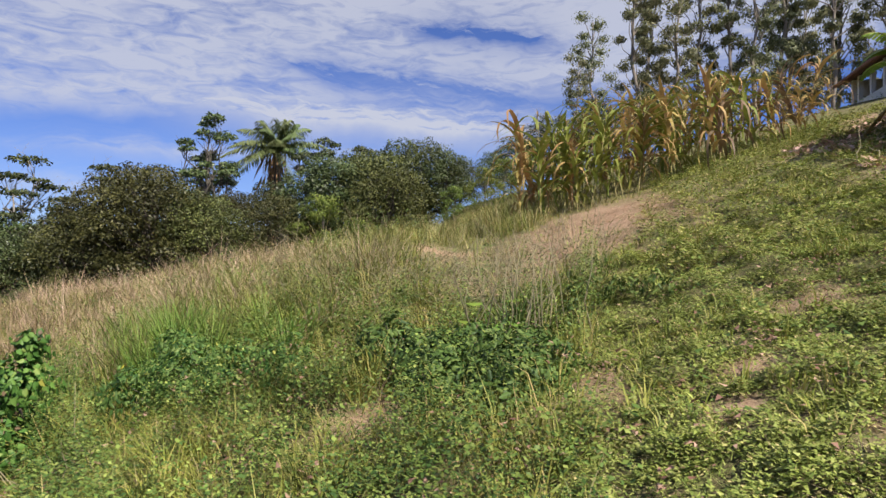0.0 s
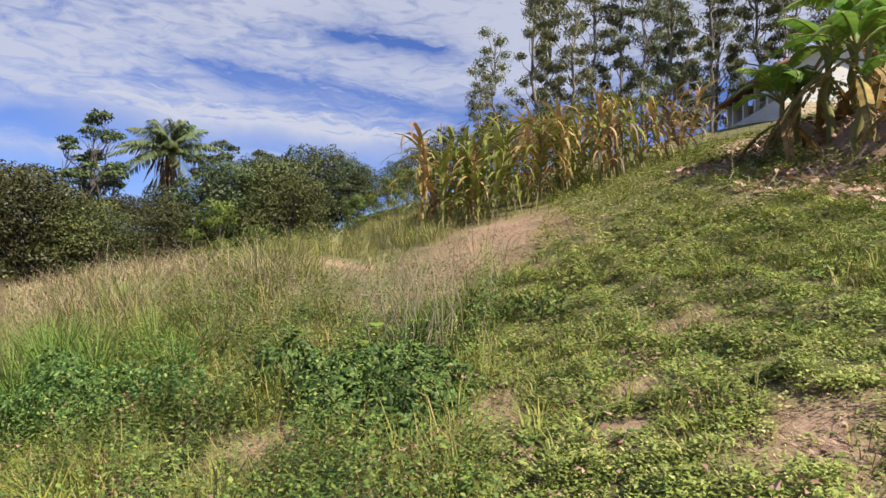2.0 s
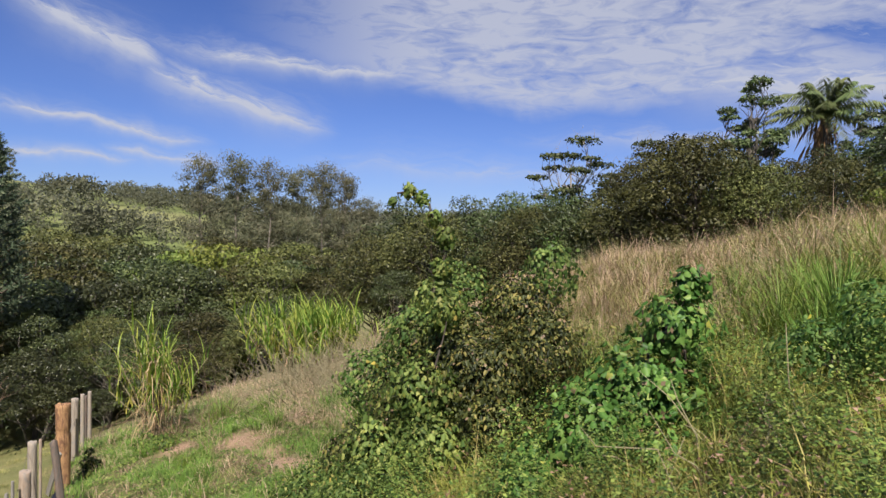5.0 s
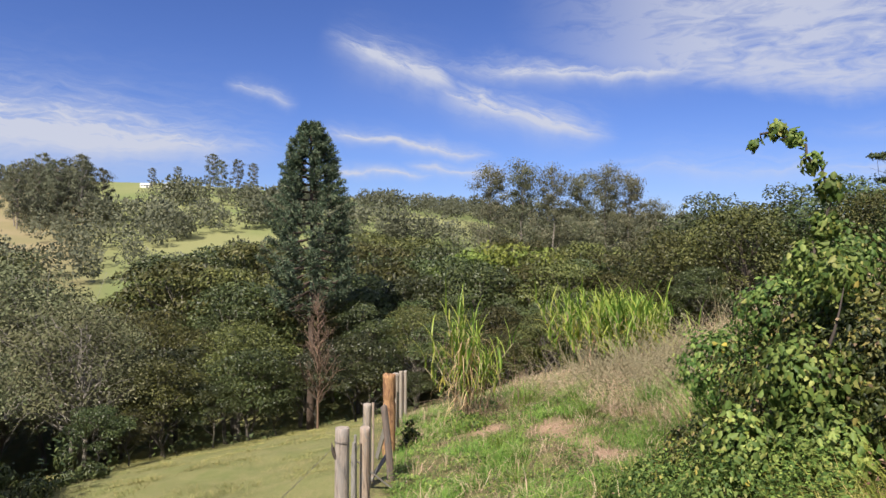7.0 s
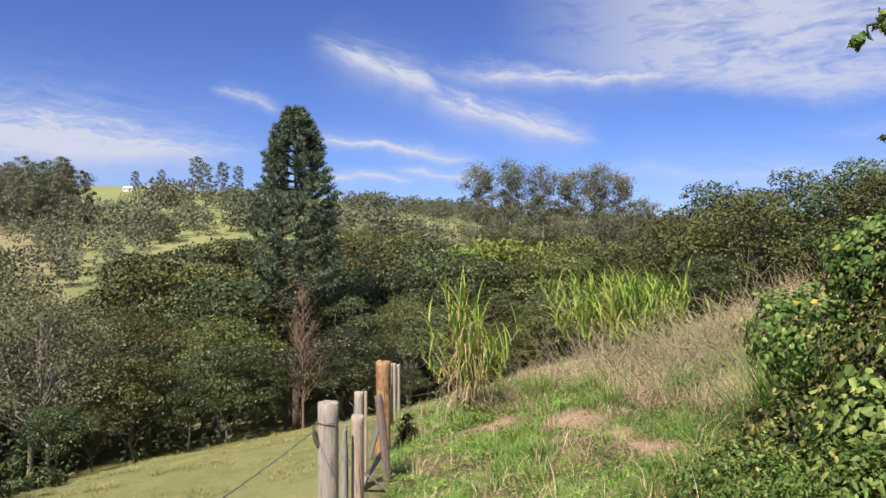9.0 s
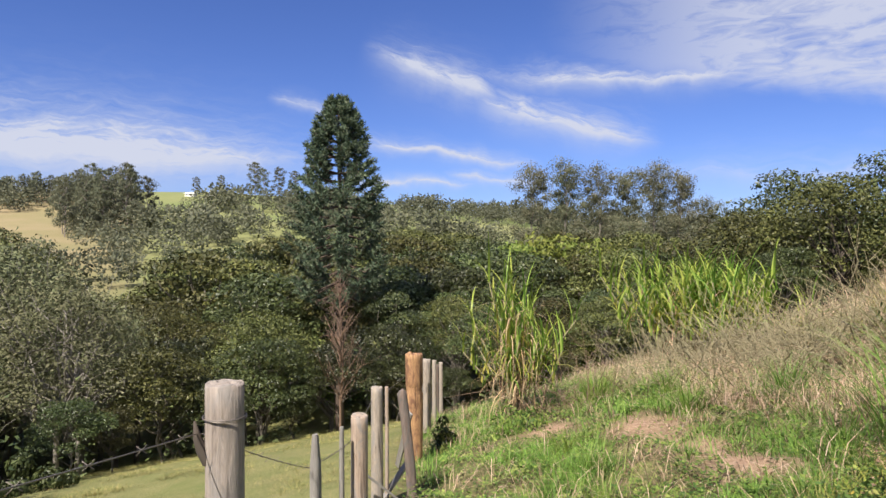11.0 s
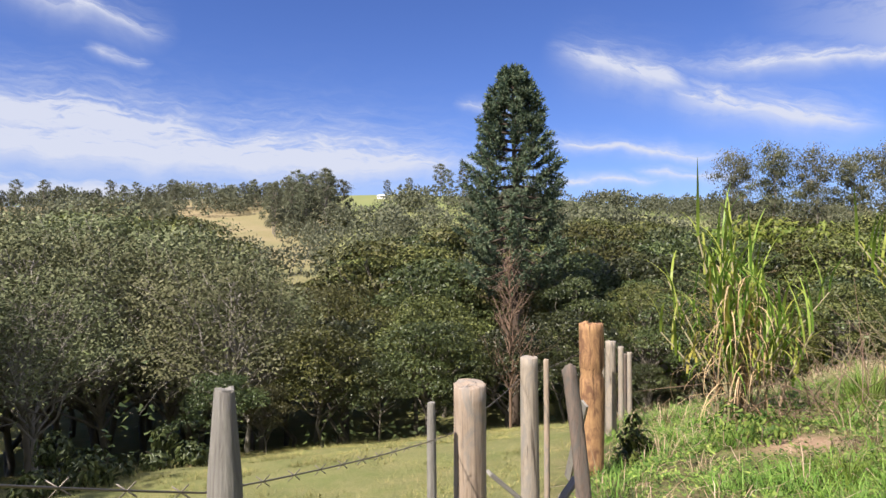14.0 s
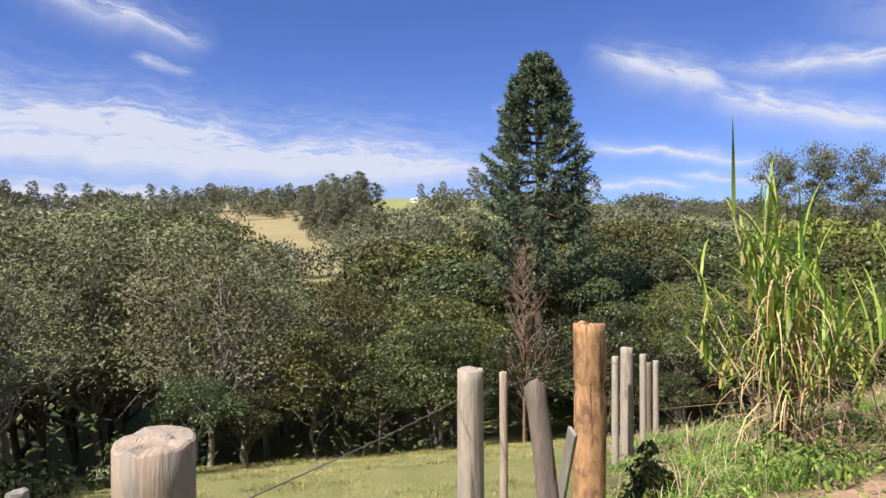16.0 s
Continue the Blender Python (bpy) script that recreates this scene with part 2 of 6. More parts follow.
FOREST = leaf_mat("forest_leaf", [(0.0, (0.026, 0.042, 0.014)), (0.6, (0.056, 0.080, 0.026)), (1.0, (0.11, 0.14, 0.052))], rough=0.42, patch=0.3, vary=0.4, spec=0.35, warm=1.12, plant=0.42, sheer=0.15)
FOREST_WARM = leaf_mat("forest_warm_leaf", [(0.0, (0.036, 0.046, 0.013)), (0.6, (0.076, 0.092, 0.026)), (1.0, (0.14, 0.155, 0.05))], rough=0.48, patch=0.3, vary=0.4, spec=0.28, warm=1.15, plant=0.42, sheer=0.15)
FOREST_GREY = leaf_mat("forest_grey_leaf", [(0.0, (0.085, 0.10, 0.05)), (0.6, (0.15, 0.17, 0.085)), (1.0, (0.235, 0.25, 0.14))], rough=0.65, patch=0.3, vary=0.35, spec=0.15, warm=1.06, plant=0.2, sheer=0.12)
EUC_LEAF = leaf_mat("eucalyptus_leaf", [(0.0, (0.08, 0.115, 0.06)), (0.6, (0.15, 0.20, 0.105)), (1.0, (0.28, 0.34, 0.19))], rough=0.45, patch=0.2, vary=0.3, sheer=0.36)
FAR_EUC = leaf_mat("far_eucalyptus_leaf", [(0.0, (0.065, 0.09, 0.055)), (0.6, (0.11, 0.14, 0.085)), (1.0, (0.17, 0.20, 0.125))], patch=0.1, vary=0.3, spec=0.1)
PINE_LEAF = leaf_mat("bunya_leaf", [(0.0, (0.032, 0.065, 0.04)), (0.6, (0.075, 0.13, 0.075)), (1.0, (0.16, 0.23, 0.14))], rough=0.55, sheer=0.12, patch=0.3)
PALM_LEAF = leaf_mat("palm_leaf", [(0.0, (0.075, 0.115, 0.042)), (1.0, (0.165, 0.22, 0.09))], rough=0.45, warm=1.1)
BANANA_LEAF = leaf_mat("banana_leaf", [(0.0, (0.10, 0.24, 0.035)), (1.0, (0.19, 0.36, 0.06))], rough=0.42, sheer=0.3)
BANANA_DRY = leaf_mat("dry_banana_leaf", [(0.0, (0.19, 0.15, 0.05)), (1.0, (0.36, 0.28, 0.10))], rough=0.7)
CORN_GREEN = leaf_mat("green_corn_leaf", [(0.0, (0.08, 0.15, 0.03)), (0.6, (0.17, 0.24, 0.05)), (1.0, (0.34, 0.31, 0.10))])
CORN_DRY = leaf_mat("dry_corn_leaf", [(0.0, (0.20, 0.14, 0.05)), (0.6, (0.36, 0.28, 0.105)), (1.0, (0.48, 0.42, 0.20))], warm=1.12)
DEAD_LEAF = leaf_mat("dead_leaf", [(0.0, (0.10, 0.07, 0.045)), (1.0, (0.24, 0.175, 0.11))], sheer=0.1, warm=1.08)
WITHERED = leaf_mat("withered_leaf", [(0.0, (0.13, 0.075, 0.045)), (0.5, (0.25, 0.16, 0.10)), (1.0, (0.40, 0.29, 0.19))], sheer=0.1, warm=1.0)
# aerial haze put into the leaf colour: far woods and hilltop trees paler, greyer
HAZED_WOOD = leaf_mat("hazed_far_wood_leaf", [(0.0, (0.085, 0.105, 0.07)), (0.6, (0.125, 0.15, 0.095)), (1.0, (0.17, 0.19, 0.125))], patch=0.03, vary=0.4, spec=0.1, warm=1.15, plant=0.25)

BARK = bark_mat("grey_bark", (0.09, 0.075, 0.06), (0.26, 0.23, 0.19))
BARK_RED = bark_mat("red_brown_bark", (0.075, 0.05, 0.038), (0.17, 0.12, 0.09))
BARK_DARK = bark_mat("dark_bark", (0.05, 0.038, 0.03), (0.14, 0.11, 0.085))
EUC_BARK = bark_mat("pale_eucalyptus_bark", (0.22, 0.18, 0.15), (0.48, 0.43, 0.37), scale=2)
PALE_BARK = bark_mat("pale_limb_bark", (0.22, 0.195, 0.17), (0.46, 0.42, 0.37))
TWIG = bark_mat("red_brown_twig", (0.16, 0.10, 0.068), (0.32, 0.21, 0.15))
PALE_STALK = bark_mat("pale_stalk", (0.24, 0.20, 0.11), (0.45, 0.40, 0.25))
CORN_STALK = bark_mat("corn_stalk", (0.30, 0.26, 0.10), (0.50, 0.42, 0.20))
BANANA_STEM = bark_mat("banana_stem", (0.20, 0.19, 0.06), (0.42, 0.36, 0.12), scale=3)
SKIRT = leaf_mat("dead_frond", [(0.0, (0.12, 0.075, 0.045)), (1.0, (0.28, 0.18, 0.11))], sheer=0.1)


def wood_mat(name, pale, dark, stripe=55, rough=0.8, stain=None):
    """Debarked fence wood: grain along the post, greyer weathering, dark cracks."""
    mt, nt, bs = nodes(name)
    grain = noise_tex(nt, stripe, 8, 0.75, stretch=(1, 1, 0.10), dist=1.2)
    blot = noise_tex(nt, 11, 6, 0.7, stretch=(1, 1, 0.45), dist=0.8)
    crack = noise_tex(nt, 22, 4, 0.6, stretch=(1, 1, 0.05), dist=0.6)
    mid = tuple(0.65 * p + 0.35 * d for p, d in zip(pale, dark))
    c = ramp(nt, grain, [(0.30, dark), (0.44, mid), (0.56, pale), (0.75, tuple(min(1, v * 1.12) for v in pale))])
    grey = stain or tuple(sum(pale) / 3 * k for k in (0.80, 0.72, 0.66))
    c = mixc(nt, ramp(nt, blot, [(0.45, (0, 0, 0)), (0.60, (0.85, 0.85, 0.85))]), c, grey)
    c = mixc(nt, ramp(nt, crack, [(0.33, (0.95, 0.95, 0.95)), (0.40, (0, 0, 0))]), c, tuple(v * 0.4 for v in dark))
    nt.links.new(c, bs.inputs["Base Color"])
    bs.inputs["Roughness"].default_value = rough
    bump(nt, bs, grain, 0.8, 0.008)
    return mt


POST_PALE = wood_mat("pale_post_wood", (0.38, 0.29, 0.225), (0.19, 0.13, 0.095), stripe=34)
POST_WORN = wood_mat("worn_post_wood", (0.36, 0.30, 0.255), (0.085, 0.062, 0.05), stripe=48)
POST_GREY = wood_mat("grey_post_wood", (0.36, 0.30, 0.245), (0.18, 0.14, 0.11), stripe=38)
POST_ORANGE = wood_mat("orange_post_wood", (0.42, 0.24, 0.115), (0.22, 0.10, 0.05), stripe=30, stain=(0.15, 0.07, 0.042))
POST_WEATHERED = wood_mat("weathered_stake_wood", (0.27, 0.25, 0.225), (0.11, 0.095, 0.085), stripe=40)
POST_DARK = wood_mat("dark_post_wood", (0.20, 0.145, 0.12), (0.05, 0.036, 0.03))
WIRE, wnt, wbs = nodes("rusty_wire")
wbs.inputs["Base Color"].default_value, wbs.inputs["Metallic"].default_value, wbs.inputs["Roughness"].default_value = (0.22, 0.19, 0.17, 1), 0.7, 0.55
PLASTER = plain_mat("white_plaster", (0.70, 0.66, 0.60), (0.82, 0.80, 0.76), scale=0.8)
PLINTH = plain_mat("ochre_stained_plaster", (0.55, 0.40, 0.22), (0.72, 0.58, 0.38), scale=0.9)
ROOF_TILE = plain_mat("clay_roof_tile", (0.22, 0.10, 0.07), (0.36, 0.18, 0.12), scale=2)
DARK_WOOD = plain_mat("dark_roof_timber", (0.07, 0.04, 0.03), (0.13, 0.08, 0.055), scale=4)
DARK_GLASS, dnt, dbs = nodes("dark_window_glass")
dbs.inputs["Base Color"].default_value, dbs.inputs["Roughness"].default_value = (0.02, 0.022, 0.025, 1), 0.12
FAR_ROOF = plain_mat("pale_sheet_roof", (0.55, 0.55, 0.56), (0.75, 0.75, 0.76), scale=0.5)
CLOD = plain_mat("soil_clod", (0.26, 0.15, 0.095), (0.40, 0.26, 0.18), scale=8, strength=0.6)

# ---- shape tools ----


def np_mesh(name, V, F, mat, smooth=False):
    V, F = np.asarray(V, np.float32), np.asarray(F, np.int32)
    me = bpy.data.meshes.new(name)
    me.vertices.add(len(V))
    me.vertices.foreach_set("co", V.ravel())
    k = F.shape[1]
    me.loops.add(F.size)
    me.loops.foreach_set("vertex_index", F.ravel())
    me.polygons.add(len(F))
    me.polygons.foreach_set("loop_start", np.arange(len(F), dtype=np.int32) * k)
    if smooth:
        me.polygons.foreach_set("use_smooth", np.ones(len(F), bool))
    me.update(calc_edges=True)
    me.materials.append(mat)
    return me


def repeat_faces(n, k, faces):
    f = np.array(faces)
    return (np.arange(n)[:, None, None] * k + f[None]).reshape(-1, f.shape[1])


def unit(v):
    return v / np.maximum(np.linalg.norm(v, axis=-1, keepdims=True), 1e-9)


def kites(P, A, S, L, W):
    """Flat pointed leaves: root, two shoulders, tip."""
    L, W = np.broadcast_to(L, len(P))[:, None], np.broadcast_to(W, len(P))[:, None]
    m = P + A * L * 0.45
    V = np.stack([P, m + S * W / 2, P + A * L, m - S * W / 2], 1)
    return V.reshape(-1, 3), repeat_faces(len(P), 4, [(0, 1, 2, 3)])


def tri_leaves(P, A, S, L, W):
    """Small pointed leaves seen from afar."""
    L, W = np.broadcast_to(L, len(P))[:, None], np.broadcast_to(W, len(P))[:, None]
    V = np.stack([P - S * W / 2, P + S * W / 2, P + A * L], 1)
    return V.reshape(-1, 3), repeat_faces(len(P), 3, [(0, 1, 2)])


def leaves6(P, A, S, L, W, fold=0.25):
    """Leaves folded along the midrib, broad near the stalk."""
    L, W = np.broadcast_to(L, len(P))[:, None], np.broadcast_to(W, len(P))[:, None]
    U = unit(np.cross(A, S))
    a, b = P + A * L * 0.18, P + A * L * 0.6
    tip = P + A * L - U * L * 0.12
    V = np.stack([P, a + S * W * 0.46 + U * W * fold, b + S * W * 0.38 + U * W * fold, tip, b - S * W * 0.38 + U * W * fold, a - S * W * 0.46 + U * W * fold], 1)
    return V.reshape(-1, 3), repeat_faces(len(P), 6, [(0, 1, 2, 3), (0, 3, 4, 5)])


def blades(P, D, H, W, bend, seg=2):
    """Grass blades: rise from P, bow over towards D. H, W, bend: arrays."""
    n = len(P)
    H, W, bend = (np.broadcast_to(q, n)[:, None] for q in (H, W, bend))
    side = unit(np.cross(D, np.array([0, 0, 1.0])))
    rows = []
    for i in range(seg + 1):
        f = i / seg
        th = bend * f
        c = P + np.array([0, 0, 1.0]) * H * f * np.cos(th * 0.9) + D * H * f * np.sin(th)
        w = W * (1 - f) ** 0.7 * (0.6 + 0.4 * min(1, f * 4)) * 0.5
        if i == seg:
            rows.append(c)
        else:
            rows += [c - side * w, c + side * w]
    k = 2 * seg + 1
    faces = []
    for i in range(seg - 1):
        a = 2 * i
        faces += [(a, a + 1, a + 3), (a, a + 3, a + 2)]
    a = 2 * (seg - 1)
    faces += [(a, a + 1, a + 2)]
    return np.stack(rows, 1).reshape(-1, 3), repeat_faces(n, k, faces)


def tube(pts, radii, sides=7, cap=True):
    pts, n = np.array(pts, float), len(pts)
    tang = unit(np.gradient(pts, axis=0))
    ref = np.array([1.0, 0, 0]) if abs(tang[0][0]) < 0.8 else np.array([0, 1.0, 0])
    V = []
    for p, t, r in zip(pts, tang, radii):
        a = unit(np.cross(t, ref))
        b = np.cross(t, a)
        ang = np.arange(sides) * 2 * np.pi / sides
        V.append(p + r * (np.cos(ang)[:, None] * a + np.sin(ang)[:, None] * b))
    F = []
    for i in range(n - 1):
        for j in range(sides):
            k = (j + 1) % sides
            F.append((i * sides + j, i * sides + k, (i + 1) * sides + k, (i + 1) * sides + j))
    V = np.concatenate(V)
    if cap:
        V = np.vstack([V, pts[-1][None]])
        e, o = len(V) - 1, (n - 1) * sides
        F += [(o + j, o + (j + 1) % sides, e, e) for j in range(sides)]
        F = [f if f[2] != f[3] else (f[0], f[1], f[2], f[2]) for f in F]
    return V, F


def join(parts):
    VV, FF, o = [], [], 0
    for V, F in parts:
        V, F = np.asarray(V), np.asarray(F)
        VV.append(V)
        FF.append(F + o)
        o += len(V)
    return np.concatenate(VV), np.concatenate(FF)


def tube_mesh(name, tubes, mat):
    """One mesh of one or more tubes (quads, with end fans)."""
    V, F = join(tubes)
    bm = bmesh.new()
    vs = [bm.verts.new(v) for v in V]
    for f in F:
        ids = list(dict.fromkeys(int(q) for q in f))
        try:
            bm.faces.new([vs[q] for q in ids]).smooth = True
        except ValueError:
            pass
    bm.normal_update()
    me = bpy.data.meshes.new(name)
    bm.to_mesh(me)
    bm.free()
    me.materials.append(mat)
    return me


def part(name, me, parent, label=""):
    ob = new(name, me)
    ob.parent = parent
    return tagged(ob, label)


def thing(name, label, category, group="", kind=""):
    e = new(name)
    e.empty_display_size = 0.2
    return tagged(e, label, category, group, kind)


def bm_mesh(name, bm, mat):
    me = bpy.data.meshes.new(name)
    bm.normal_update()
    bm.to_mesh(me)
    bm.free()
    me.materials.append(mat)
    return me


def box(bm, lo, hi, bevel=0.0):
    c = [(a + b) / 2 for a, b in zip(lo, hi)]
    s = [b - a for a, b in zip(lo, hi)]
    r = bmesh.ops.create_cube(bm, size=1, matrix=Matrix.Translation(c) @ Matrix.Diagonal((*s, 1)))
    if bevel:
        es = list({e for v in r["verts"] for e in v.link_edges})
        bmesh.ops.bevel(bm, geom=es, offset=bevel, segments=2, affect="EDGES")
    return r["verts"]


# ---- the lie of the land ----
def path_line(x):
    return 0.35 * np.maximum(-x, 0)


def wavy(x, y):
    return (np.sin(1.3 * x + 0.7 * y) * np.cos(0.9 * y - 0.4 * x + 1) * 0.05 + np.sin(3.1 * x - 1.7 * y + 2) * np.sin(2.3 * y + 1.1 * x) * 0.03)


def smooth01(v):
    v = np.clip(v, 0, 1)
    return v * v * (3 - 2 * v)


def blotch(x, y, s, k=0.0):
    """Smooth random patches, 0 to 1, about s metres wide."""
    x, y = x / s, y / s
    v = np.sin(2.1 * x + 1.3 * y + k) + np.sin(-1.7 * x + 2.6 * y + 1.9 * k) + np.sin(3.3 * x - 0.6 * y + 0.7 * k) + np.sin(0.8 * x + 3.9 * y + 2.3 * k)
    return np.clip(v / 5 + 0.5, 0, 1)


def ground_z(x, y):
    x, y = np.asarray(x, float), np.asarray(y, float)
    fall = np.interp(x, [-60, -40, -30, -24, -18, -14, -9.35, -7.2, -5.8, -3.5, -2, 0, 10, 24, 60, 200],
                     [-10, -10.2, -8.0, -5.9, -4.35, -3.68, -3.17, -2.68, -2.18, -1.28, -0.6, 0, 2.9, 6.4, 12, 22])
    slope = np.interp(x, [-40, -20, -14, -9, -4.5, -2, 0, 5], [0.1, 0.17, 0.22, 0.21, 0.16, 0.09, 0.045, 0.04])
    dy = y - path_line(x)
    up = np.where(dy > 0, slope * np.minimum(dy, 12) - 0.05 * np.clip(dy - 15, 0, 40) * (x < 0), 0.07 * np.maximum(dy, -30))
    up = up + 0.085 * np.clip(dy - 4, 0, 8) * smooth01((x + 13) / 3) * smooth01((1 - x) / 2)
    east = np.clip((x + 3) / 4, 0, 1)
    up = up + east * 0.1 * np.clip(y - 6, 0, 30)
    bank = 0.6 * smooth01((x - 8.9 - 0.2 * (y - 10) - 0.25 * np.sin(1.7 * y) - 0.12 * np.sin(4.3 * y)) / 0.7) * smooth01((y - 5.5) / 2) * smooth01((16.5 - y) / 4) * smooth01((24 - x) / 10)
    z = fall + up + bank
    # far hills all round, higher to the west
    z = z + 0.05 * (blotch(x, y, 0.5, 1.1) - 0.5) * smooth01((y - path_line(x) - 1.2) / 1.0) * smooth01((16 - np.hypot(x, y)) / 4)
    r = np.hypot(x + 8, y - 2)
    az = np.degrees(np.arctan2(-(x + 8), y - 2))
    e = np.interp(az, [-180, -60, -20, 10, 30, 50, 62, 70, 78, 90, 100, 110, 120, 150, 180], [0.05, 0.12, 0.08, 0.03, 0.02, 0.02, 0.033, 0.05, 0.07, 0.075, 0.065, 0.06, 0.05, 0.05, 0.05])
    far = -9 + (e * 260 + 8) * np.clip((r - 60) / 200, 0, 1) ** 1.3 - np.clip(r - 260, 0, 3000) * 0.03
    far = far + 2.0 * np.sin(0.03 * x + 1) * np.sin(0.025 * y) * np.clip((r - 60) / 100, 0, 1)
    k = np.clip((r - 45) / 45, 0, 1)
    k = k * k * (3 - 2 * k)
    return z * (1 - k) + far * k + wavy(x, y) * np.clip(1 - r / 40, 0, 1)


def at(x, y, lift=0.0):
    return Vector((x, y, float(ground_z(x, y)) + lift))


def lane_edge(y):
    """x of the border between the weeds and the mown lane."""
    return np.where(y < 5, 0.15 + 0.17 * y, 1.0 + (y - 5) * 0.36)


def soil_patch(x, y):
    """Bare reddish ground: beside the corn, spots in the lane, by the cane, the track to the house."""
    def spot(cx, cy, rx, ry, turn=0.0):
        c, s = math.cos(turn), math.sin(turn)
        dx, dy = (x - cx) * c + (y - cy) * s, -(x - cx) * s + (y - cy) * c
        return np.clip(1.4 - np.hypot(dx / rx, dy / ry) * (0.55 + 0.6 * blotch(x, y, 0.6) + 0.5 * blotch(x, y, 0.17, 3.0)), 0, 1)
    v = spot(3.0, 12.6, 1.75, 3.6, -0.35)
    for s in ((1.08, 4.5, 0.36, 0.7), (-0.5, 4.95, 0.55, 0.42), (2.9, 5.2, 0.5, 0.3), (2.25, 2.75, 0.55, 0.5), (13.0, 19.5, 1.4, 3.0, -0.6), (-12.3, 6.75, 0.75, 0.38), (-11.0, 6.6, 0.5, 0.35), (-13.7, 6.35, 0.65, 0.35), (0.9, 9.4, 1.2, 1.0), (1.8, 10.4, 0.8, 0.9), (8.3, 13.9, 1.3, 0.8), (7.9, 9.6, 1.3, 1.1), (7.2, 7.9, 0.6, 0.7), (1.95, 4.05, 0.3, 0.25), (1.6, 3.5, 0.25, 0.2), (0.0, 12.6, 0.9, 1.1), (-10.3, 6.4, 0.6, 0.35)):
        v = np.maximum(v, spot(*s))
    bank = np.clip(1 - np.abs(x - 9.3 - 0.2 * (y - 10)) / 0.7, 0, 1) * smooth01((y - 5.5) / 2) * smooth01((19 - y) / 4)
    return np.maximum(v, np.clip(bank * 2.2, 0, 1))


def south_west(x, y):
    """1 on the open meadow beyond the fence."""
    return smooth01((-0.36 * (x + 6) - (y - 1.6) + 0.0) / 0.8) * smooth01((-6.5 - x) / 2)


def make_ground():
    rad = np.concatenate([np.linspace(0, 19, 84), 19 * np.geomspace(1.02, 170, 100)])
    ang = np.linspace(0, 2 * np.pi, 360, endpoint=False)
    R, A = np.meshgrid(rad, ang, indexing="ij")
    x, y = -5 + R * np.cos(A), 4 + R * np.sin(A)
    V = np.stack([x, y, ground_z(x, y)], -1).reshape(-1, 3)
    m = len(ang)
    i, j = np.meshgrid(np.arange(len(rad) - 1), np.arange(m), indexing="ij")
    i, j = i.ravel(), j.ravel()
    F = np.stack([i * m + j, (i + 1) * m + j, (i + 1) * m + (j + 1) % m, i * m + (j + 1) % m], -1)
    mt, nt, bs = nodes("ground_soil_and_turf")
    soil, mead, far = (nt.nodes.new("ShaderNodeAttribute") for _ in range(3))
    soil.attribute_name, mead.attribute_name, far.attribute_name = "bare", "meadow", "distance"
    n1, n2, n3 = noise_tex(nt, 1.5, 8, 0.7), noise_tex(nt, 14, 6, 0.7), noise_tex(nt, 0.018, 5, 0.6)
    n4, n5 = noise_tex(nt, 45, 4, 0.75), noise_tex(nt, 5, 5, 0.65)
    turf = ramp(nt, n1, [(0.3, (0.085, 0.075, 0.035)), (0.5, (0.15, 0.125, 0.06)), (0.7, (0.27, 0.19, 0.115))])
    turf = mixc(nt, ramp(nt, n4, [(0.38, (1, 1, 1)), (0.56, (0, 0, 0))]), turf, (0.065, 0.075, 0.027))
    turf = mixc(nt, ramp(nt, n5, [(0.5, (0, 0, 0)), (0.66, (0.8, 0.8, 0.8))]), turf, (0.19, 0.21, 0.065))
    earth = ramp(nt, n2, [(0.3, (0.24, 0.145, 0.092)), (0.7, (0.42, 0.295, 0.20))])
    meadow = ramp(nt, n1, [(0.3, (0.145, 0.165, 0.055)), (0.7, (0.27, 0.235, 0.11))])
    meadow = mixc(nt, ramp(nt, n4, [(0.36, (0.8, 0.8, 0.8)), (0.55, (0, 0, 0))]), meadow, (0.10, 0.12, 0.035))
    hills = ramp(nt, n3, [(0.38, (0.17, 0.165, 0.075)), (0.5, (0.23, 0.195, 0.10)), (0.62, (0.29, 0.225, 0.135))])
    green = nt.nodes.new("ShaderNodeAttribute")
    green.attribute_name = "grazed"
    hills = mixc(nt, green.outputs["Fac"], hills, ramp(nt, n3, [(0.4, (0.15, 0.18, 0.065)), (0.6, (0.22, 0.22, 0.095))]))
    c = mixc(nt, mead.outputs["Fac"], turf, meadow)
    c = mixc(nt, soil.outputs["Fac"], c, earth)
    c = mixc(nt, far.outputs["Fac"], c, hills)
    nt.links.new(c, bs.inputs["Base Color"])
    bs.inputs["Roughness"].default_value = 0.95
    bs.inputs["Specular IOR Level"].default_value = 0.2
    bump(nt, bs, n2, 0.7, 0.04)
    me = np_mesh("ground", V, F, mt, True)
    xf, yf = V[:, 0], V[:, 1]
    r = np.hypot(xf + 8, yf - 2)
    for key, val in (("bare", soil_patch(xf, yf)), ("meadow", south_west(xf, yf)), ("distance", smooth01((r - 50) / 30)), ("grazed", smooth01((98 - np.degrees(np.arctan2(-(xf + 8), yf - 2))) / 4))):
        me.attributes.new(key, "FLOAT", "POINT").data.foreach_set("value", val.astype(np.float32))
    tagged(new("ground", me), "grassy hillside of reddish soil falling to a wooded valley", "ground", kind="structure")


make_ground()

# ---- grass and weeds ----
rng = np.random.default_rng(7)


def scatter(n, x0, x1, y0, y1, prob):
    x, y = rng.uniform(x0, x1, n), rng.uniform(y0, y1, n)
    k = rng.uniform(0, 1, n) < prob(x, y)
    x, y = x[k], y[k]
    return np.stack([x, y, ground_z(x, y)], -1)


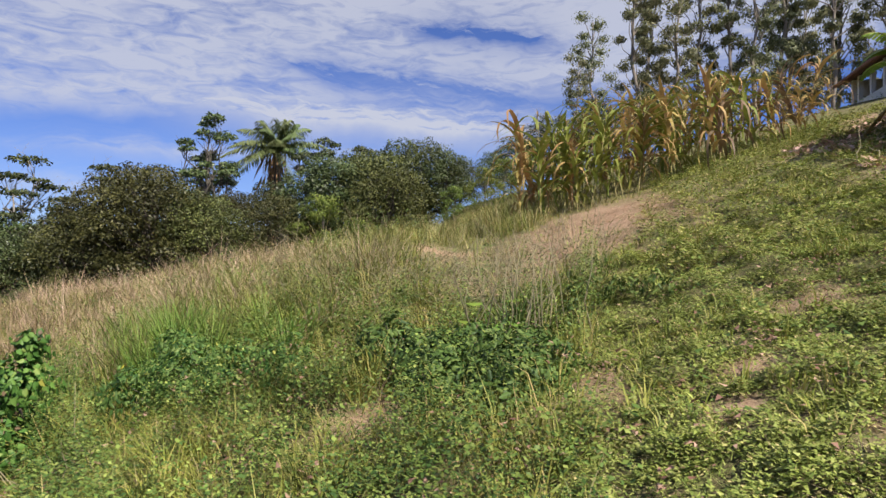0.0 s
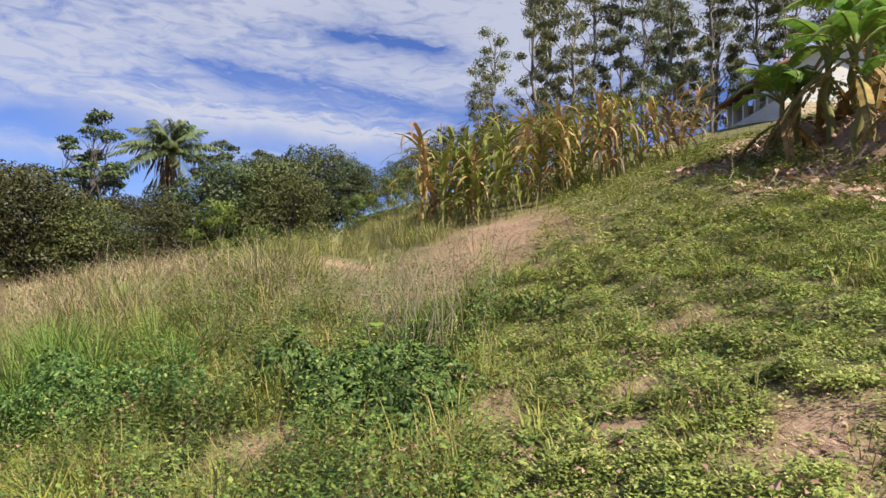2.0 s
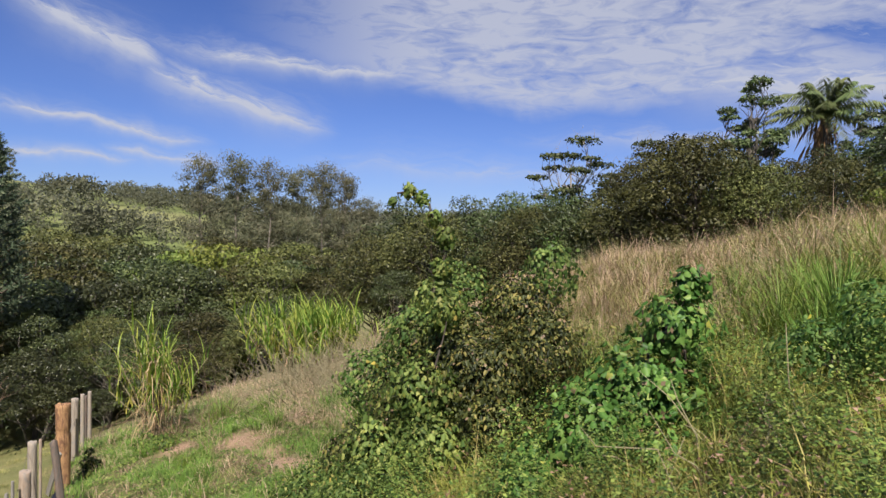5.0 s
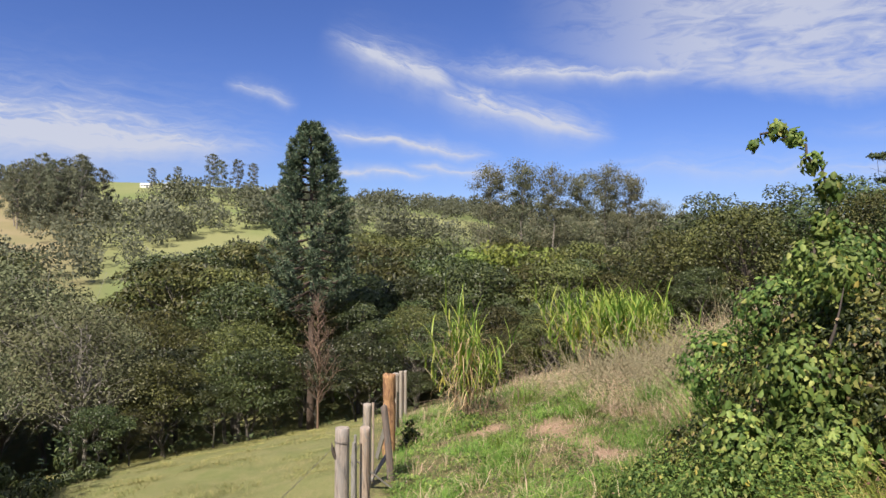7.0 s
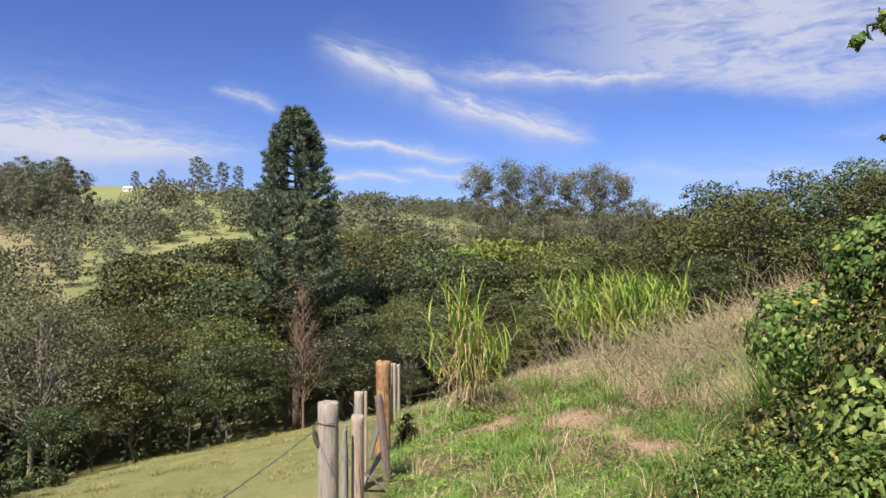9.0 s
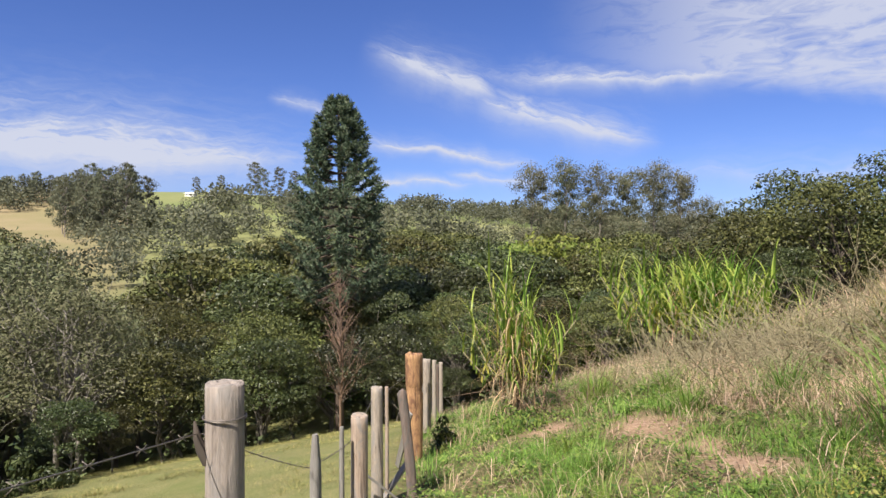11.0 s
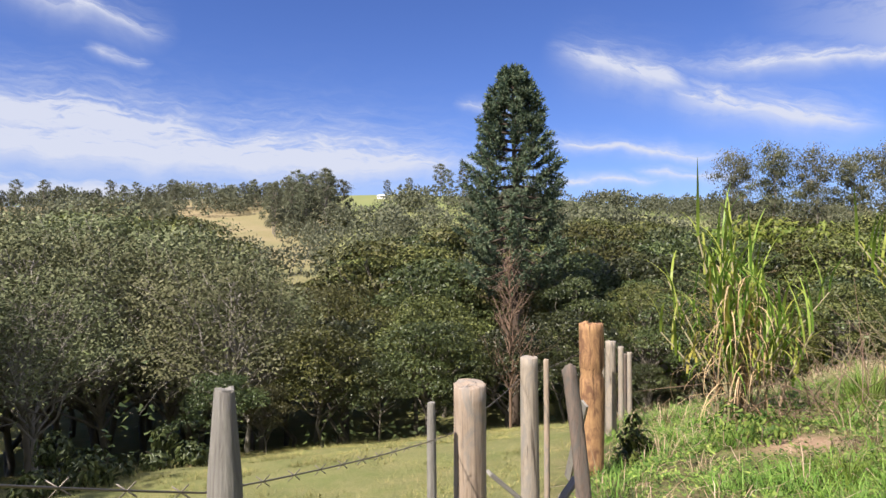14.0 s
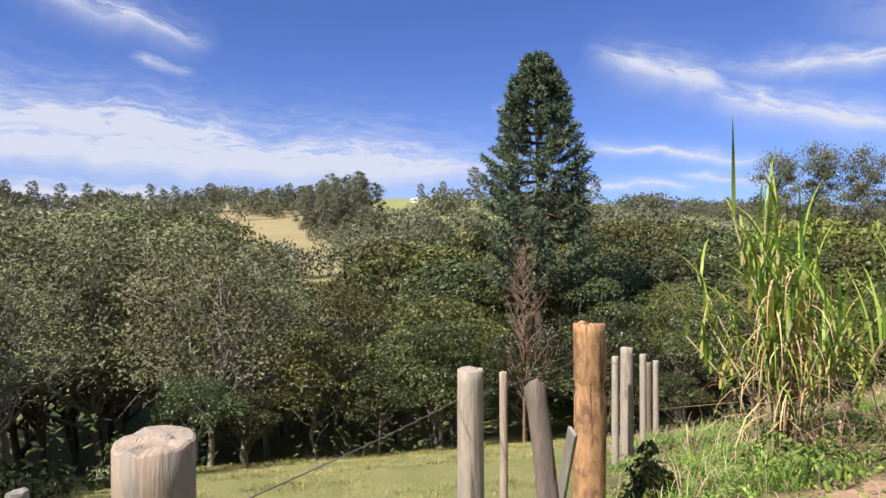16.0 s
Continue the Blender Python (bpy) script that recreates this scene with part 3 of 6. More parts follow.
def flat_dirs(n):
    a = rng.uniform(0, 2 * np.pi, n)
    return np.stack([np.cos(a), np.sin(a), 0 * a], -1)


def stuff(name, V, F, mat, label, category):
    return tagged(new(name, np_mesh(name, V, F, mat)), label, category, kind="stuff")


def blade_field(name, P, mat, label, h, w, bend, seg=2, category="grass", per=9, spread=0.06):
    """Grass in tufts: each point grows a sheaf of blades that lean outwards."""
    n = len(P) * per
    Q = np.repeat(P, per, 0)
    D = flat_dirs(n)
    off = rng.uniform(0, 1, n) ** 0.7
    Q = Q + D * (off * spread)[:, None]
    Q[:, 2] = ground_z(Q[:, 0], Q[:, 1]) - 0.02
    hh = np.repeat(rng.uniform(h[0], h[1], len(P)) * (0.65 + 0.7 * blotch(P[:, 0], P[:, 1], 0.9, 1.0)), per)
    lean = np.repeat(flat_dirs(len(P)), per, 0) * 0.5
    V, F = blades(Q, unit(D + lean), hh * rng.uniform(0.55, 1.1, n), rng.uniform(w[0], w[1], n), (bend[0] + (bend[1] - bend[0]) * (0.35 * off + 0.65 * rng.uniform(0, 1, n))), seg)
    return stuff(name, V, F, mat, label, category)


def cushion(x, y, k=0.0):
    """Height of the low growth, 0 to 1: rounded cushions with hollows between them."""
    a = smooth01((blotch(x, y, 0.36, k) - 0.30) / 0.42)
    b = smooth01((blotch(x, y, 0.13, k + 2.0) - 0.2) / 0.5)
    return 0.12 + 0.88 * a * (0.45 + 0.55 * b)


def herb_field(name, P, mat, label, stems, per, h, leaf, category="weeds", shape=None):
    """Low leafy plants in cushions: leaves spread over the top of each, fewer below."""
    n = len(P) * per
    Q = np.repeat(P, per, 0)
    D = flat_dirs(n)
    Q = Q + D * (stems * rng.uniform(0, 1, n))[:, None]
    hh = h[0] * 0.5 + (h[1] * 1.15 - h[0] * 0.5) * cushion(Q[:, 0], Q[:, 1], 10 * h[1]) * np.repeat(rng.uniform(0.75, 1.2, len(P)), per)
    f = rng.uniform(0.05, 1, n) ** 0.55
    Q[:, 2] = ground_z(Q[:, 0], Q[:, 1]) + hh * f
    A = unit(D * rng.uniform(0.5, 1, n)[:, None] + np.stack([0 * f, 0 * f, rng.uniform(-0.35, 0.5, n)], -1))
    S = unit(np.cross(A, np.array([0, 0, 1.0])) + rng.normal(0, 0.3, (n, 3)))
    L = rng.uniform(leaf[0], leaf[1], n)
    V, F = (shape or tri_leaves)(Q, A, S, L, L * rng.uniform(0.45, 0.75, n))
    return stuff(name, V, F, mat, label, category)


def in_lane(x, y):
    return smooth01((x - lane_edge(y)) / 0.35 + 0.5) * (y > -2)


def weeds_zone(x, y):
    return (1 - in_lane(x, y)) * smooth01((9.8 - y - 0.15 * x) / 2.2) * (1 - soil_patch(x, y)) * smooth01((y - path_line(x) - 1.6) / 1.0)


def dry_zone(x, y):
    d = y + 0.25 * x
    return (1 - in_lane(x, y)) * smooth01((d - 6.6) / 2.6) * (1 - 0.9 * soil_patch(x, y)) * smooth01((x + 16) / 3) * np.maximum(np.maximum(smooth01((0.3 - x) / 1.6), 0.08), 0.8 * smooth01((y - 14.0) / 1.5) * smooth01((0.16 * y + 0.6 - x) / 1.0))


def forest_edge(y):
    return np.interp(y, [-30, -12, -6, -3, -2, -1.3, -0.6, 2, 8, 14, 18, 24], [-4, -5, -7, -9.5, -12, -16.5, -19.5, -22.5, -24.5, -23.5, -21, -16])


def by_fence(x, y):
    """The rough strip between the path and the dry slope, from the bush down to the wood."""
    dy = y - path_line(x)
    return (1 - south_west(x, y)) * smooth01((-5.5 - x) / 1.5) * smooth01((dy + 0.6) / 0.6) * smooth01((5.0 - dy) / 1.5) * (1 - 0.92 * soil_patch(x, y)) * smooth01((x + 24) / 2)


def near(x, y, d):
    return np.clip(d / (np.hypot(x, y) + 0.5), 0.06, 1)


def gaps(x, y, size, k, cover=0.3):
    """Growth in cushions with bare gaps between."""
    return 0.15 + 0.85 * smooth01((blotch(x, y, size, k) - cover) / 0.2)


blade_field("lane_grass", scatter(42000, -0.5, 16, 1.2, 26, lambda x, y: in_lane(x, y) * (1 - 0.95 * soil_patch(x, y)) * near(x, y, 9) * gaps(x, y, 0.35, 2.2)), LANE_GRASS, "short mown green grass on the sloping lane", (0.04, 0.15), (0.006, 0.014), (0.5, 1.6), 1, per=9, spread=0.07)
herb_field("lane_herbs", scatter(190000, -0.5, 10, 1.2, 9, lambda x, y: in_lane(x, y) * (1 - 0.95 * soil_patch(x, y)) * near(x, y, 4.5) * gaps(x, y, 0.26, 1.4, 0.38)), LANE_HERB, "low leafy green herbs covering the mown lane", 0.07, 8, (0.02, 0.12), (0.013, 0.036))
herb_field("upper_lane_herbs", scatter(30000, 0.5, 16, 7, 24, lambda x, y: in_lane(x, y) * (1 - 0.95 * soil_patch(x, y)) * near(x, y, 13) * gaps(x, y, 0.45, 3.4, 0.34)), LANE_HERB, "leafy herbs and weeds on the upper lane", 0.1, 8, (0.04, 0.22), (0.03, 0.07))
blade_field("path_grass", scatter(11000, -8.5, 8, -6, 4.2, lambda x, y: (1 - south_west(x, y)) * smooth01((path_line(x) + 1.9 - y) / 0.8) * gaps(x, y, 0.4, 5.2)), LANE_GRASS, "short trodden grass along the path", (0.03, 0.11), (0.006, 0.013), (0.5, 1.6), 1, per=7, spread=0.1)
herb_field("path_herbs", scatter(7000, -8.5, 8, -6, 4.2, lambda x, y: (1 - south_west(x, y)) * smooth01((path_line(x) + 1.9 - y) / 0.8) * gaps(x, y, 0.4, 6.2, 0.4)), LANE_HERB, "low trodden herbs along the path", 0.07, 7, (0.02, 0.08), (0.015, 0.04))
blade_field("lane_tufts", scatter(12000, 0.5, 16, 2, 24, lambda x, y: in_lane(x, y) * np.maximum(smooth01((blotch(x, y, 1.3, 7.0) - 0.48) / 0.12), smooth01((x - 3.6 - 0.25 * y) / 2) * smooth01((y - 3) / 3)) * near(x, y, 11) * (1 - soil_patch(x, y))), WEED_GRASS, "longer grass tufts standing in the mown lane", (0.1, 0.3), (0.008, 0.016), (0.3, 1.5), 2, per=12, spread=0.1)
herb_field("lane_weeds", scatter(15000, 0.5, 16, 3.0, 24, lambda x, y: in_lane(x, y) * (1 - 0.95 * soil_patch(x, y)) * smooth01((blotch(x, y, 0.7, 2.6) - 0.46) / 0.1) * near(x, y, 14)), GREEN_WEED, "low clumps of weeds on the upper lane", 0.12, 8, (0.08, 0.32), (0.025, 0.06))
blade_field("weed_straw", scatter(11000, -9, 4, 2, 12, lambda x, y: weeds_zone(x, y) * (0.25 + 0.75 * blotch(x, y, 0.7, 4.5))), OLIVE_GRASS, "olive and straw grass among the weeds", (0.15, 0.45), (0.005, 0.012), (0.3, 1.8), 2, per=9, spread=0.1)
herb_field("green_weeds", scatter(58000, -9, 4, 2, 12, lambda x, y: weeds_zone(x, y) * smooth01((blotch(x, y, 0.55, 0.5) - 0.30) / 0.25) * near(x + 2, y, 6)), GREEN_WEED, "lush green broadleaf weeds on the bank", 0.11, 15, (0.1, 0.7), (0.016, 0.04), shape=kites)
blade_field("weed_grass", scatter(15000, -9, 4, 2, 12, lambda x, y: weeds_zone(x, y) * gaps(x, y, 0.6, 3.9, 0.4)), WEED_GRASS, "green grass tufts between the weeds", (0.2, 0.6), (0.006, 0.014), (0.2, 1.7), 2, per=10)
blade_field("olive_grass", scatter(24000, -14, 4, 5, 24, lambda x, y: dry_zone(x, y) * near(x, y, 9) * gaps(x, y, 0.5, 6.1)), OLIVE_GRASS, "tall olive-green grass going to seed", (0.35, 0.95), (0.008, 0.016), (0.2, 1.8), 2, per=11, spread=0.14)
blade_field("slope_grass", scatter(8000, -13, 3, 5, 15, lambda x, y: dry_zone(x, y) * smooth01((blotch(x, y, 1.3, 3.3) - 0.42) / 0.15) * near(x, y, 9)), WEED_GRASS, "yellow-green grass clumps on the slope", (0.4, 0.85), (0.008, 0.016), (0.2, 1.6), 2, per=12, spread=0.13)
herb_field("slope_weeds", scatter(15000, -12, 3, 5, 15, lambda x, y: dry_zone(x, y) * smooth01((blotch(x, y, 1.6, 5.0) - 0.45) / 0.15) * near(x, y, 9)), GREEN_WEED, "green weeds among the tall grass", 0.14, 8, (0.25, 0.7), (0.025, 0.06))
blade_field("dry_grass", scatter(12000, -17, 2, 6.5, 20, lambda x, y: dry_zone(x, y) * smooth01((0.6 - x - 0.25 * y + 2.5 * blotch(x, y, 1.6, 1)) / 3.0) * gaps(x, y, 0.6, 8.3)), DRY_GRASS, "tall dry straw-coloured grass", (0.5, 1.0), (0.007, 0.015), (0.15, 1.7), 2, per=10, spread=0.14)
blade_field("straw_litter", scatter(26000, -1, 5, 2, 14, lambda x, y: smooth01(soil_patch(x, y) * 3) * (0.3 + 0.7 * blotch(x, y, 0.4, 2))), STRAW, "dry straw litter on the bare soil", (0.12, 0.32), (0.006, 0.012), (1.3, 1.68), 1, per=6, spread=0.15)
blade_field("corn_fringe", scatter(5500, -1, 14, 10, 25, lambda x, y: (1 - in_lane(x, y)) * smooth01((x + 0.5) / 1.5) * (1 - soil_patch(x, y)) * smooth01((22 - y + 0.3 * x) / 3)), OLIVE_GRASS, "rough grass and weeds round the corn", (0.08, 0.25), (0.008, 0.016), (0.3, 1.6), 2, per=9, spread=0.13)
blade_field("thatch", scatter(13000, -9, 7, 2, 14, lambda x, y: (0.4 * in_lane(x, y) + weeds_zone(x, y)) * smooth01((blotch(x, y, 0.7, 9.0) - 0.52) / 0.1)), STRAW, "dead grass lying between the weeds", (0.1, 0.3), (0.004, 0.008), (1.3, 1.75), 1, per=7, spread=0.15)
herb_field("withered_weeds", scatter(9000, -9, 4, 2, 12, lambda x, y: (weeds_zone(x, y) + 0.35 * in_lane(x, y) * (y < 8)) * smooth01((blotch(x, y, 0.42, 7.7) - 0.55) / 0.1)), WITHERED, "withered red-brown weeds among the green", 0.12, 9, (0.05, 0.4), (0.02, 0.05))
blade_field("meadow_grass", scatter(38000, -26, -6, -10, 10, lambda x, y: south_west(x, y) * np.clip(7 / (-x - 3), 0.12, 1)), MEADOW, "short yellow-green pasture grass", (0.03, 0.10), (0.005, 0.010), (0.4, 1.6), 1, per=11, spread=0.12)
blade_field("meadow_tufts", scatter(7000, -24, -8, -6, 9, lambda x, y: south_west(x, y) * smooth01((blotch(x, y, 1.2, 5.5) - 0.42) / 0.15)), MEADOW, "longer grass tufts in the pasture", (0.05, 0.15), (0.004, 0.009), (0.3, 1.5), 2, per=22, spread=0.14)
blade_field("fresh_grass", scatter(13000, -19, -5, 1.5, 11, lambda x, y: by_fence(x, y) * smooth01((blotch(x, y, 0.9, 3.0) - 0.47) / 0.08)), FRESH_GRASS, "bright green grass tufts beside the fence", (0.1, 0.32), (0.006, 0.013), (0.3, 1.6), 2, per=14, spread=0.1)
herb_field("fence_weeds", scatter(26000, -20, -5, 1.5, 11, lambda x, y: by_fence(x, y) * (0.25 + 0.75 * smooth01((blotch(x, y, 0.8, 6.0) - 0.42) / 0.1))), GREEN_WEED, "low green weeds beside the fence", 0.12, 8, (0.03, 0.16), (0.02, 0.055))
blade_field("fence_straw", scatter(13000, -20, -5, 2, 13, lambda x, y: (0.22 * by_fence(x, y) + smooth01((y - path_line(x) - 2.9) / 1.2) * smooth01((-8 - x) / 2) * smooth01((11.5 - y) / 2)) * (0.3 + 0.7 * blotch(x, y, 1.1, 8.0))), DRY_GRASS, "dry grass and straw on the slope by the fence", (0.2, 0.55), (0.006, 0.012), (0.4, 1.9), 2, per=10, spread=0.14)
blade_field("fence_litter", scatter(9000, -16, -6, 3, 9, lambda x, y: smooth01(soil_patch(x, y) * 3) * (1 - south_west(x, y))), STRAW, "straw litter on the soil beside the fence", (0.1, 0.28), (0.004, 0.009), (1.45, 1.7), 1, per=6, spread=0.15)
herb_field("wood_edge_scrub", scatter(3500, -30, -11, -14, 16, lambda x, y: smooth01((forest_edge(y) + 0.8 - x) / 0.6) * smooth01((x - forest_edge(y) + 3.5) / 1.0) * smooth01((blotch(x, y, 1.5, 2.2) - 0.4) / 0.15)), FOREST, "dark scrub along the edge of the wood", 0.35, 10, (0.2, 1.7), (0.06, 0.16))

# ---- plants ----


def crown_leaves(r, centres, radii, n, leaf, droop=0.3, ratio=0.5, inner=0.55):
    c = r.integers(0, len(centres), n)
    d = unit(r.normal(0, 1, (n, 3)))
    rr = radii[c] * r.uniform(inner, 1.05, n) 
    P = centres[c] + d * rr[:, None] * [1, 1, 0.62]
    q = r.normal(0, 1, (n, 3)) + [0, 0, -droop]
    A = unit(q - (q * d).sum(1, keepdims=True) * d * 0.75)
    S = unit(np.cross(A, d + r.normal(0, 0.35, (n, 3))))
    L = r.uniform(leaf[0], leaf[1], n)
    return tri_leaves(P - A * L[:, None] * 0.5, A, S, L * 1.15, L * ratio * 1.3)


def wobbly(r, a, b, n=5, amp=0.06):
    a, b = np.array(a, float), np.array(b, float)
    f = np.linspace(0, 1, n)[:, None]
    d = np.linalg.norm(b - a)
    w = r.normal(0, amp * d, (n, 3)) * np.sin(np.pi * f)
    return a + (b - a) * f + w


def tree(name, seed, H, R, leaf_m, label, clumps=22, n=4200, leaf=(0.16, 0.34), low=0.12, bark=BARK, trunk_r=None, category="tree", ratio=0.5, inner=0.74, csize=0.35, limb_step=2):
    r = np.random.default_rng(seed)
    e = thing(name, label, category)
    tr = trunk_r or 0.022 * H
    top = np.array([r.normal(0, 0.1 * R), r.normal(0, 0.1 * R), H * 0.82])
    pts = wobbly(r, (0, 0, -0.4), top, 7, 0.03)
    C, rad = [], []
    for i in range(clumps):
        f = (i + 0.5) / clumps
        z = low + (1 - low) * f
        env = R * (np.sin(np.pi * min(0.97, 0.18 + 0.78 * (z - low) / (1 - low))) ** 0.7)
        a = i * 2.4 + r.uniform(-0.5, 0.5)
        q = env * r.uniform(0.35, 0.95)
        s = R * csize * r.uniform(0.7, 1.25)
        C.append((q * np.cos(a), q * np.sin(a), min(z * H, H - s * 0.7)))
        rad.append(s)
    C, rad = np.array(C), np.array(rad)
    limbs = [tube(pts, np.linspace(tr, tr * 0.25, 7), 7)]
    for k in range(0, clumps, limb_step):
        z0 = np.clip(C[k][2] * 0.65, 0.1 * H, 0.75 * H)
        i = z0 / (H * 0.82) * 6
        j = int(min(5, i))
        base = pts[j] + (pts[j + 1] - pts[j]) * (i - j)
        limbs.append(tube(wobbly(r, base, C[k] * [0.9, 0.9, 1], 5, 0.07), np.linspace(tr * 0.42, tr * 0.08, 5), 5))
    part("trunk", tube_mesh("trunk", limbs, bark), e)
    V, F = crown_leaves(r, C, rad, n, leaf, ratio=ratio, inner=inner)
    part("crown", np_mesh("crown", V, F, leaf_m), e)
    return e


def canopy_tree(name, seed, H, R, leaf_m, label, clumps=20, n=9000, leaf=(0.08, 0.16), depth=0.42, bark=BARK, flat=0.55, size=(0.26, 0.44), sparse=0.0, category="tree"):
    """A broadleaf tree: trunk and limbs carry domed pads of foliage, thick on their upper sides, with shade beneath them."""
    r = np.random.default_rng(seed)
    e = thing(name, label, category)
    tr = 0.016 * H
    pts = wobbly(r, (0, 0, -0.5), (r.normal(0, 0.08 * R), r.normal(0, 0.08 * R), H * 0.8), 7, 0.04)
    C, rad = [], []
    for i in range(clumps):
        zz = 1 - 1.25 * (i + 0.5) / clumps
        a = i * 2.4 + r.uniform(-0.4, 0.4)
        q = math.sqrt(max(0.0, 1 - zz * zz)) * r.uniform(0.62, 1.0)
        s = R * r.uniform(*size)
        C.append((R * q * math.cos(a) * 0.85, R * q * math.sin(a) * 0.85, H * (1 - depth) + zz * H * depth * 0.9 - 0.3 * s + r.normal(0, 0.03 * H)))
        rad.append(s)
    C, rad = np.array(C), np.array(rad)
    limbs = [tube(pts, np.linspace(tr, tr * 0.25, 7), 7)]
    for c in C:
        z0 = np.clip(c[2] * r.uniform(0.45, 0.7), 0.08 * H, 0.75 * H)
        i = z0 / (H * 0.8) * 6
        j = int(min(5, i))
        base = pts[j] + (pts[j + 1] - pts[j]) * (i - j)
        limb = wobbly(r, base, c, 5, 0.08)
        limbs.append(tube(limb, np.linspace(tr * 0.45, tr * 0.1, 5), 5))
        if sparse:
            for _ in range(5):
                limbs.append(tube(wobbly(r, limb[3], c + r.normal(0, 0.55, 3) * rad[0], 4, 0.1), (tr * 0.14, tr * 0.1, tr * 0.07, tr * 0.03), 3))
    part("trunk", tube_mesh("trunk", limbs, bark), e)
    w = rad ** 2 / (rad ** 2).sum()
    c = r.choice(clumps, n, p=w)
    d = r.normal(0, 1, (n, 3))
    d[:, 2] = np.where(r.uniform(0, 1, n) < 0.85, np.abs(d[:, 2]), d[:, 2])
    d = unit(d)
    ruffle = 1 + 0.16 * np.sin(5 * d[:, 0] + 2 * c) * np.sin(5 * d[:, 1] + 3 * c) + 0.10 * np.sin(13 * d[:, 0] - 11 * d[:, 1] + c)
    P = C[c] + d * (rad[c] * ruffle * (1 - (0.2 + sparse) * r.uniform(0, 1, n) ** 2))[:, None] * [1, 1, flat]
    nrm = unit(d * 0.55 + [0, 0, 0.45] + r.normal(0, 0.42, (n, 3)))
    A = unit(np.cross(nrm, r.normal(0, 1, (n, 3))) + [0, 0, -0.2])
    S = unit(np.cross(nrm, A))
    L = r.uniform(leaf[0], leaf[1], n)
    part("crown", np_mesh("crown", *tri_leaves(P - A * L[:, None] * 0.5, A, S, L * 1.2, L * 0.72), leaf_m), e)
    return e


def eucalyptus(name, seed, H, R, label, n=3600, leaf=(0.25, 0.5), first=0.35, m=EUC_LEAF, puff=1.0):
    r = np.random.default_rng(seed)
    e = thing(name, label, "tree")
    pts = wobbly(r, (0, 0, -0.5), (r.normal(0, 0.3), r.normal(0, 0.3), H * 0.97), 9, 0.012)
    C, rad, limbs = [], [], [tube(pts, np.linspace(0.012 * H, 0.03, 9), 7)]
    for i in range(26):
        f = first + (1 - first) * (i + r.uniform(0, 1)) / 26
        a = i * 2.4 + r.uniform(-0.6, 0.6)
        q = R * r.uniform(0.3, 1.0) * (1.15 - 0.7 * f)
        c = np.array([q * np.cos(a), q * np.sin(a), f * H])
        i0 = min(7, int(f * 0.93 * 8))
        limbs.append(tube(wobbly(r, pts[i0], c, 4, 0.05), (0.06, 0.045, 0.03, 0.012), 4))
        C.append(c), rad.append(R * puff * r.uniform(0.22, 0.42))
    part("trunk", tube_mesh("trunk", limbs, EUC_BARK), e)
    V, F = crown_leaves(r, np.array(C), np.array(rad), n, leaf, droop=0.9, ratio=0.32, inner=0.2)
    part("crown", np_mesh("crown", V, F, m), e)
    return e


def place(proto, spots, group="", lean=0.0):
    """Stands the first at its spot and copies for the others. Spots: x, y, turn, scale."""
    out = []
    for i, (x, y, turn, s) in enumerate(spots):
        m = Matrix.Translation(at(x, y)) @ pose(0, 0, 0, lean * math.sin(37 * x), lean * math.sin(53 * y), turn) @ Matrix.Scale(s, 4)
        if i == 0:
            out.append(proto)
        else:
            out.append(copy_thing(proto, m))
        if group:
            tagged(out[-1], group=group)
    x, y, turn, s = spots[0]
    proto.matrix_basis = Matrix.Translation(at(x, y)) @ pose(0, 0, 0, 0, 0, turn) @ Matrix.Scale(s, 4)
    return out


